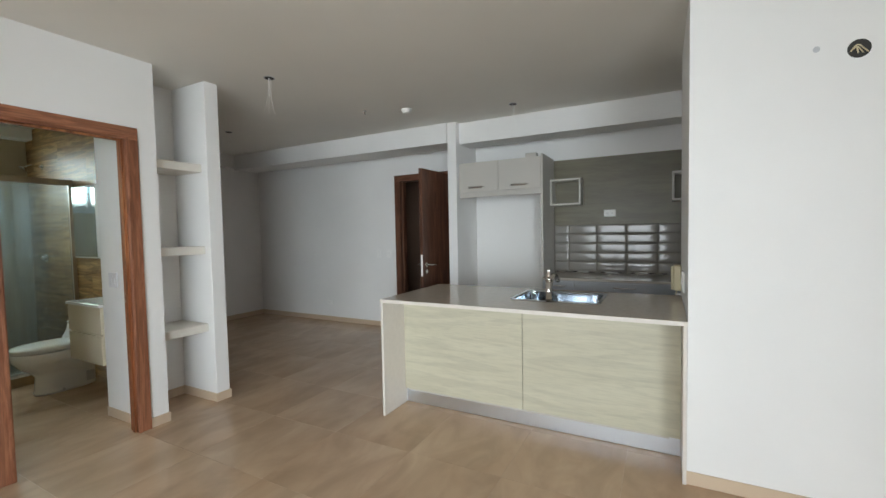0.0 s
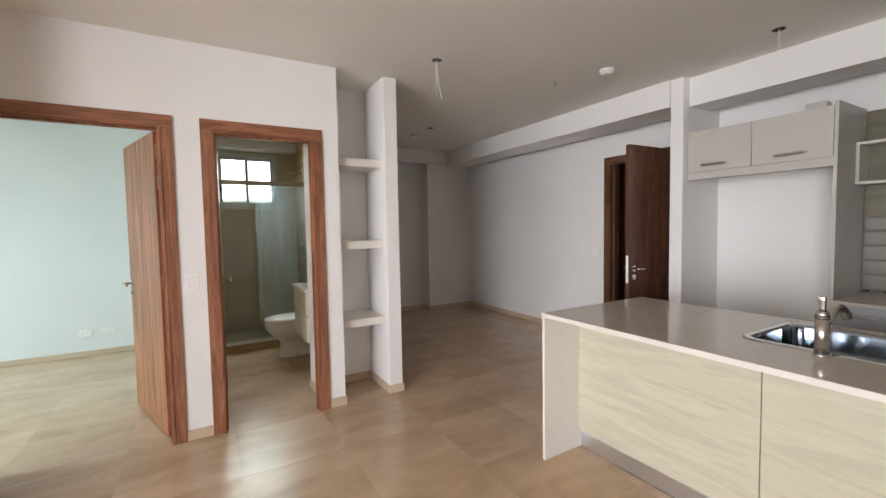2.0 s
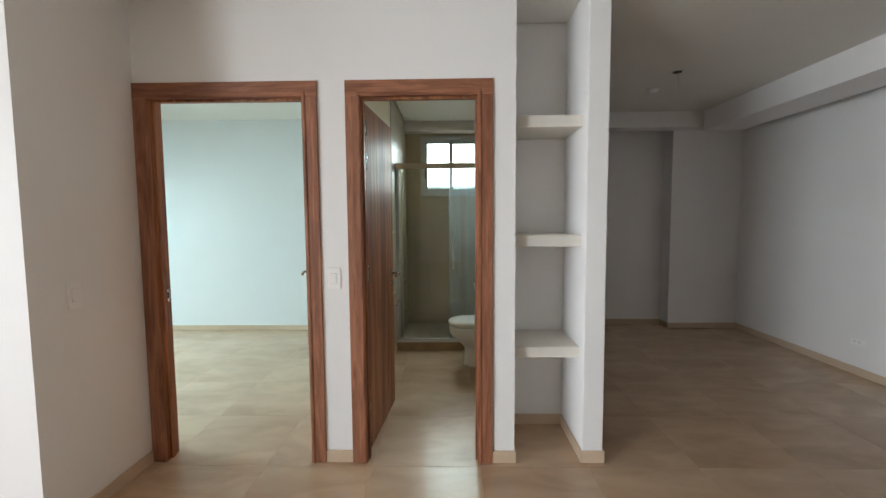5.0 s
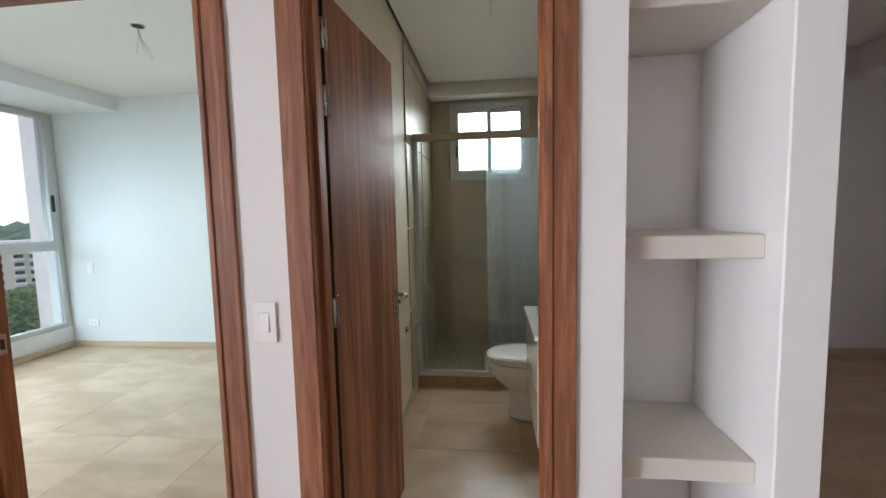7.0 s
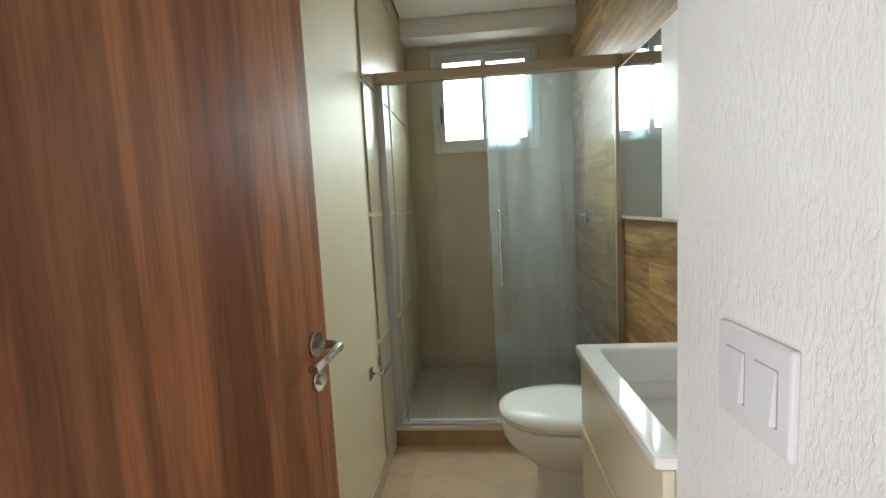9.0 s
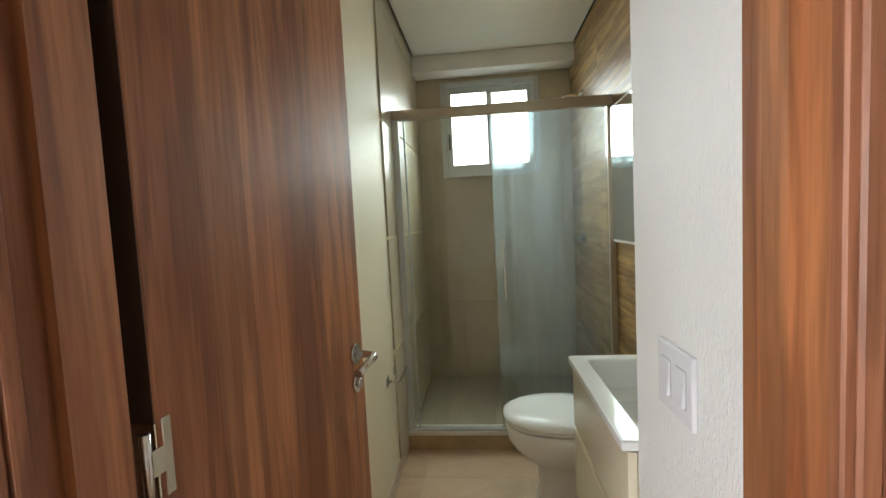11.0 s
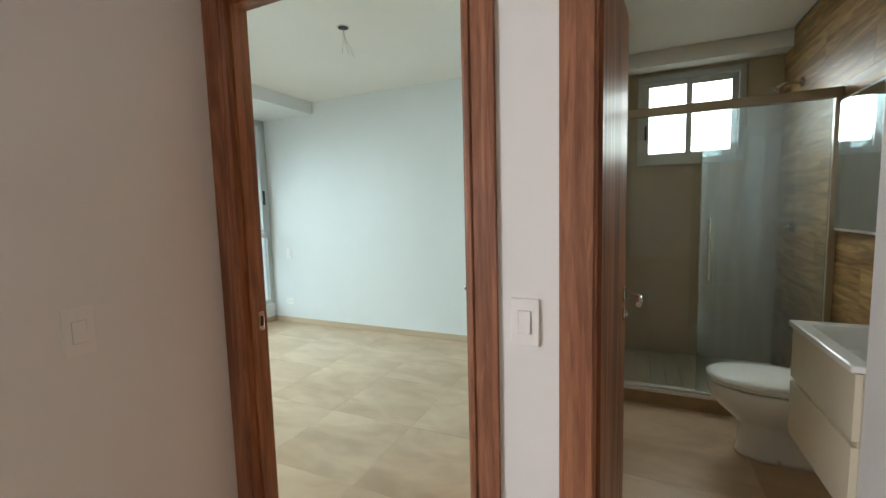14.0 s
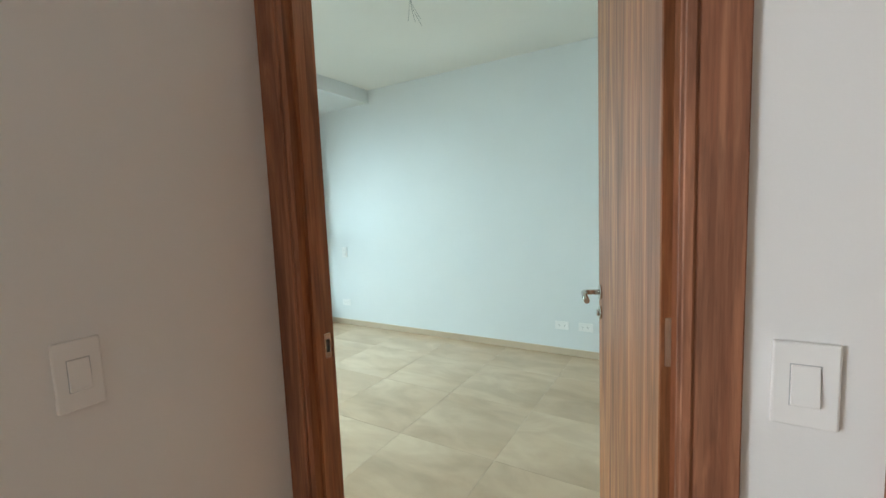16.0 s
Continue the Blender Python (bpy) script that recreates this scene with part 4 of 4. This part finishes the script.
# strike plates on the door linings
for nm, x, y in (("strike_plate", 1.1645, 3.285), ("strike_plate", 2.9427, 3.285)):
    e = thing(nm, pose(x, y, 0.945), "small steel strike plate in the door lining", "strike plate", "strike plates")
    k = 1 if x < 2 else -1
    Shape().box(0 if k > 0 else -0.002, 0.002 if k > 0 else 0, -0.012, 0.012, -0.035, 0.035, 0.0006).done("plate", STEEL, e)
    Shape().box(0.0021 if k > 0 else -0.0026, 0.0026 if k > 0 else -0.0021, -0.006, 0.006, -0.018, 0.018).done("slot", DARK, e)

# ---- bedroom window ----
wb = thing("window_bedroom", pose(0, 0, 0), "tall grey aluminium bedroom window with fixed lower pane", "window")
tagged(wb, kind="structure")
X0, X1 = -1.782, -1.722
ya, yb, za, zt, zb = 3.0, 6.045, 0.22, 1.05, 2.49
block("frame", ALU, (X0, X1, yb - 0.06, yb, za, zb), (X0, X1, ya, ya + 0.06, za, zb), (X0, X1, ya + 0.06, yb - 0.06, za, za + 0.05),
      (X0, X1, ya + 0.06, yb - 0.06, zb - 0.05, zb), (X0, X1, ya + 0.06, yb - 0.06, zt, zt + 0.05), (X0, X1, 4.47, 4.53, za + 0.05, zt), (X0, X1, 4.47, 4.53, zt + 0.05, zb - 0.05), bevel=0.003, parent=wb)
for y0, y1 in ((ya + 0.06, 4.47), (4.53, yb - 0.06)):
    block("sash", ALU, (X0 + 0.01, X1 + 0.012, y0, y0 + 0.055, zt + 0.05, zb - 0.05), (X0 + 0.01, X1 + 0.012, y1 - 0.055, y1, zt + 0.05, zb - 0.05),
          (X0 + 0.01, X1 + 0.012, y0 + 0.055, y1 - 0.055, zt + 0.05, zt + 0.10), (X0 + 0.01, X1 + 0.012, y0 + 0.055, y1 - 0.055, zb - 0.10, zb - 0.05), bevel=0.002, parent=wb)
    for p, q in ((za + 0.05, zt), (zt + 0.10, zb - 0.10)):
        g = block("pane", GLASS, (-1.756, -1.75, y0 + (0.055 if p > 1 else 0), y1 - (0.055 if p > 1 else 0), p, q), parent=wb)
        g.visible_shadow = False
block("latch", DARK, (X1 + 0.012, X1 + 0.028, yb - 0.10, yb - 0.075, 1.45, 1.62), bevel=0.002, parent=wb)

# living room sliding window
wl = thing("window_living", pose(0, 0, 0), "wide grey aluminium sliding window of the living room", "window")
tagged(wl, kind="structure")
s = []
for y in (-2.90, -1.73, -0.56, 0.05, 0.85, 1.65, 2.46):
    s.append((-1.96, -1.91, y, y + 0.06, 0.13, 2.34))
block("frame", ALU, *s, (-1.96, -1.91, 0.05, 2.52, 0.04, 0.13), (-1.96, -1.91, -2.90, -0.50, 0.04, 0.13), (-1.96, -1.91, -2.90, -0.50, 2.34, 2.40), (-1.96, -1.91, 0.05, 2.52, 2.34, 2.40), parent=wl)

# ---- outside ----
GRASS = plain("tropical_ground", (0.06, 0.10, 0.03), 0.9, var=0.4, scale=0.05)
LEAF = plain("tree_leaves", (0.11, 0.20, 0.045), 0.6, var=0.45, scale=0.6)
LEAF_FAR = plain("far_woods", (0.12, 0.20, 0.13), 0.8, var=0.3, scale=0.05)
CONC = plain("cream_facade", (0.72, 0.68, 0.58), 0.8, var=0.05)
FIN = plain("white_facade", (0.86, 0.86, 0.84), 0.7, var=0.04)
BARK = plain("bark", (0.10, 0.07, 0.045), 0.9, var=0.3, scale=12, bump=0.4)
structure(block("ground", GRASS, (-4000, 4000, -4000, 4000, -26.2, -26)), "green ground far below the apartment")
structure(block("facade_pier", FIN, (-2.6, -1.92, 6.43, 7.1, -26, 9)), "white pier of the same building outside the window")

# apartment block in the distance, seen above the trees
ab = thing("apartment_block", pose(-172, 142, -26, 0, 0, 50.5), "cream apartment block with rows of dark windows", "building")
block("body", CONC, (-32, 32, 0, 16, 0, 19.5), parent=ab)
block("roof", FIN, (-33, 33, -0.6, 16.6, 19.5, 20.2), parent=ab)
WIN = plain("dark_window_pane", (0.05, 0.055, 0.06), 0.2)
pane = {w: Shape().box(0, w, -0.05, 0.1, 0, 1.5).done("window", WIN, ab) for w in (2.6, 1.2)}
balc = Shape().box(-0.4, 3.0, -1.1, 0.0, 0, 0.85).done("balcony", FIN, ab)
pane[2.6].location, pane[1.2].location, balc.location = (-30, 0, 1.2), (-25.8, 0, 1.2), (-30, 0, 0.5)
for fl in range(6):
    for c in range(15):
        x, z, w = -30 + c * 4.2, 1.2 + fl * 3.1, 2.6 if c % 3 == 0 else 1.2
        if fl or c > 1:
            o = new("window", pane[w].data)
            o.parent, o.location = ab, (x, 0, z)
        if c % 3 == 0 and (fl or c):
            o = new("balcony", balc.data)
            o.parent, o.location = ab, (x, 0, z - 0.7)


def tree(x, y, h, r, seed):
    rr = random.Random(seed)
    e = thing("tree", pose(x, y, -26), "broad green tropical tree below the apartment", "tree", "trees outside")
    s = Shape()
    s.loft([[Vector((k * math.cos(i * math.tau / 8), k * math.sin(i * math.tau / 8), z)) for i in range(8)] for k, z in ((0.6, 0), (0.42, h * 0.25), (0.3, h * 0.5), (0.12, h * 0.75))])
    for i in range(7):
        a = rr.uniform(0, math.tau)
        s.tube([(0, 0, h * 0.35), (r * 0.35 * math.cos(a), r * 0.35 * math.sin(a), h * 0.55), (r * 0.7 * math.cos(a), r * 0.7 * math.sin(a), h * rr.uniform(0.6, 0.8))], 0.11, 6)
    s.done("trunk", BARK, e)
    lobes = [(rr.uniform(-.65, .65) * r, rr.uniform(-.65, .65) * r, h * rr.uniform(0.55, 0.86), r * rr.uniform(0.3, 0.5)) for _ in range(14)]
    verts, faces = [], []
    for i in range(5200):
        lx, ly, lz, lr = lobes[i % len(lobes)]
        d = Vector((rr.gauss(0, 1), rr.gauss(0, 1), rr.gauss(0, 1))).normalized() * lr * rr.uniform(0.7, 1.08)
        d.z *= 0.75
        c = Vector((lx, ly, lz)) + d
        k = rr.uniform(0.2, 0.42)
        a = Vector((rr.uniform(-1, 1), rr.uniform(-1, 1), rr.uniform(-1, 1))).normalized() * k
        b = a.orthogonal().normalized() * k * 0.7
        n0 = len(verts)
        verts += [c - a, c + b, c + a, c - b]
        faces.append((n0, n0 + 1, n0 + 2, n0 + 3))
    me = bpy.data.meshes.new("leaves")
    me.from_pydata([tuple(v) for v in verts], [], faces)
    me.materials.append(LEAF)
    o = new("leaves", me)
    o.parent = e


for i, (x, y, h, r) in enumerate(((-66, 52, 16, 7), (-72, 62, 17.5, 7.5), (-60, 58, 14.5, 6), (-80, 54, 16.5, 7), (-58, 44, 14, 6.5), (-84, 70, 17, 8), (-52, 50, 11.5, 5.5))):
    tree(x, y, h, r, 20 + i)

# woods towards the horizon
rr = random.Random(5)
s = Shape()
for i in range(520):
    d, a = 240 + 1900 * rr.random() ** 1.6, rr.uniform(115, 170)
    x, y = d * math.cos(radians(a)), d * math.sin(radians(a))
    k = rr.uniform(9, 16) * (1 + d / 1500)
    m = Matrix.Translation((x, y, -26 + rr.uniform(2, 7))) @ Matrix.Diagonal((k, k, k * rr.uniform(0.5, 0.8), 1))
    bmesh.ops.create_icosphere(s.bm, subdivisions=1, radius=1.0, matrix=m)
tagged(s.done("far_woods", LEAF_FAR), "distant green woods towards the horizon", "woods", kind="stuff")

# bright cloud deck behind the distance
m, t, n, l, bsdf = nodes_of("white_cloud")
em = n.new("ShaderNodeEmission")
cl = noise_tex(n, l, coords(n, l, (0.0006, 0.0006, 0.002)), 1.5, 5)
l.new(ramp_between(n, l, cl, (0.86, 0.93, 1.0), (1.0, 1.0, 1.0)), em.inputs[0])
em.inputs[1].default_value = 1.5
l.new(em.outputs[0], n["Material Output"].inputs[0])
s = Shape()
ring = [(3000 * math.cos(radians(a)), 3000 * math.sin(radians(a))) for a in range(100, 200, 5)]
lo, hi = [s.bm.verts.new((x, y, -26)) for x, y in ring], [s.bm.verts.new((x, y, 1800)) for x, y in ring]
for k in range(len(ring) - 1):
    s.bm.faces.new((lo[k], lo[k + 1], hi[k + 1], hi[k]))
structure(s.done("backdrop", m), "white overcast sky")

# ---- floor tiles, 60 cm porcelain ----
floor = new("floor")
tagged(floor, "warm beige cloudy porcelain floor tiles", kind="structure")
P = 0.598
tile_mesh = Shape().box(0.0008, P - 0.0008, 0.0008, P - 0.0008, -0.008, 0.0, 0.0006).done("tile", FLOOR, floor)
tile_mesh.location = (2.952 - 8 * P, 1.968 - 8 * P, 0)
for i in range(-8, 6):
    for j in range(-9, 8):
        if (i, j) == (-8, -8):
            continue
        o = new("tile", tile_mesh.data)
        o.parent = floor
        o.location = (2.952 + i * P, 1.968 + j * P, 0)
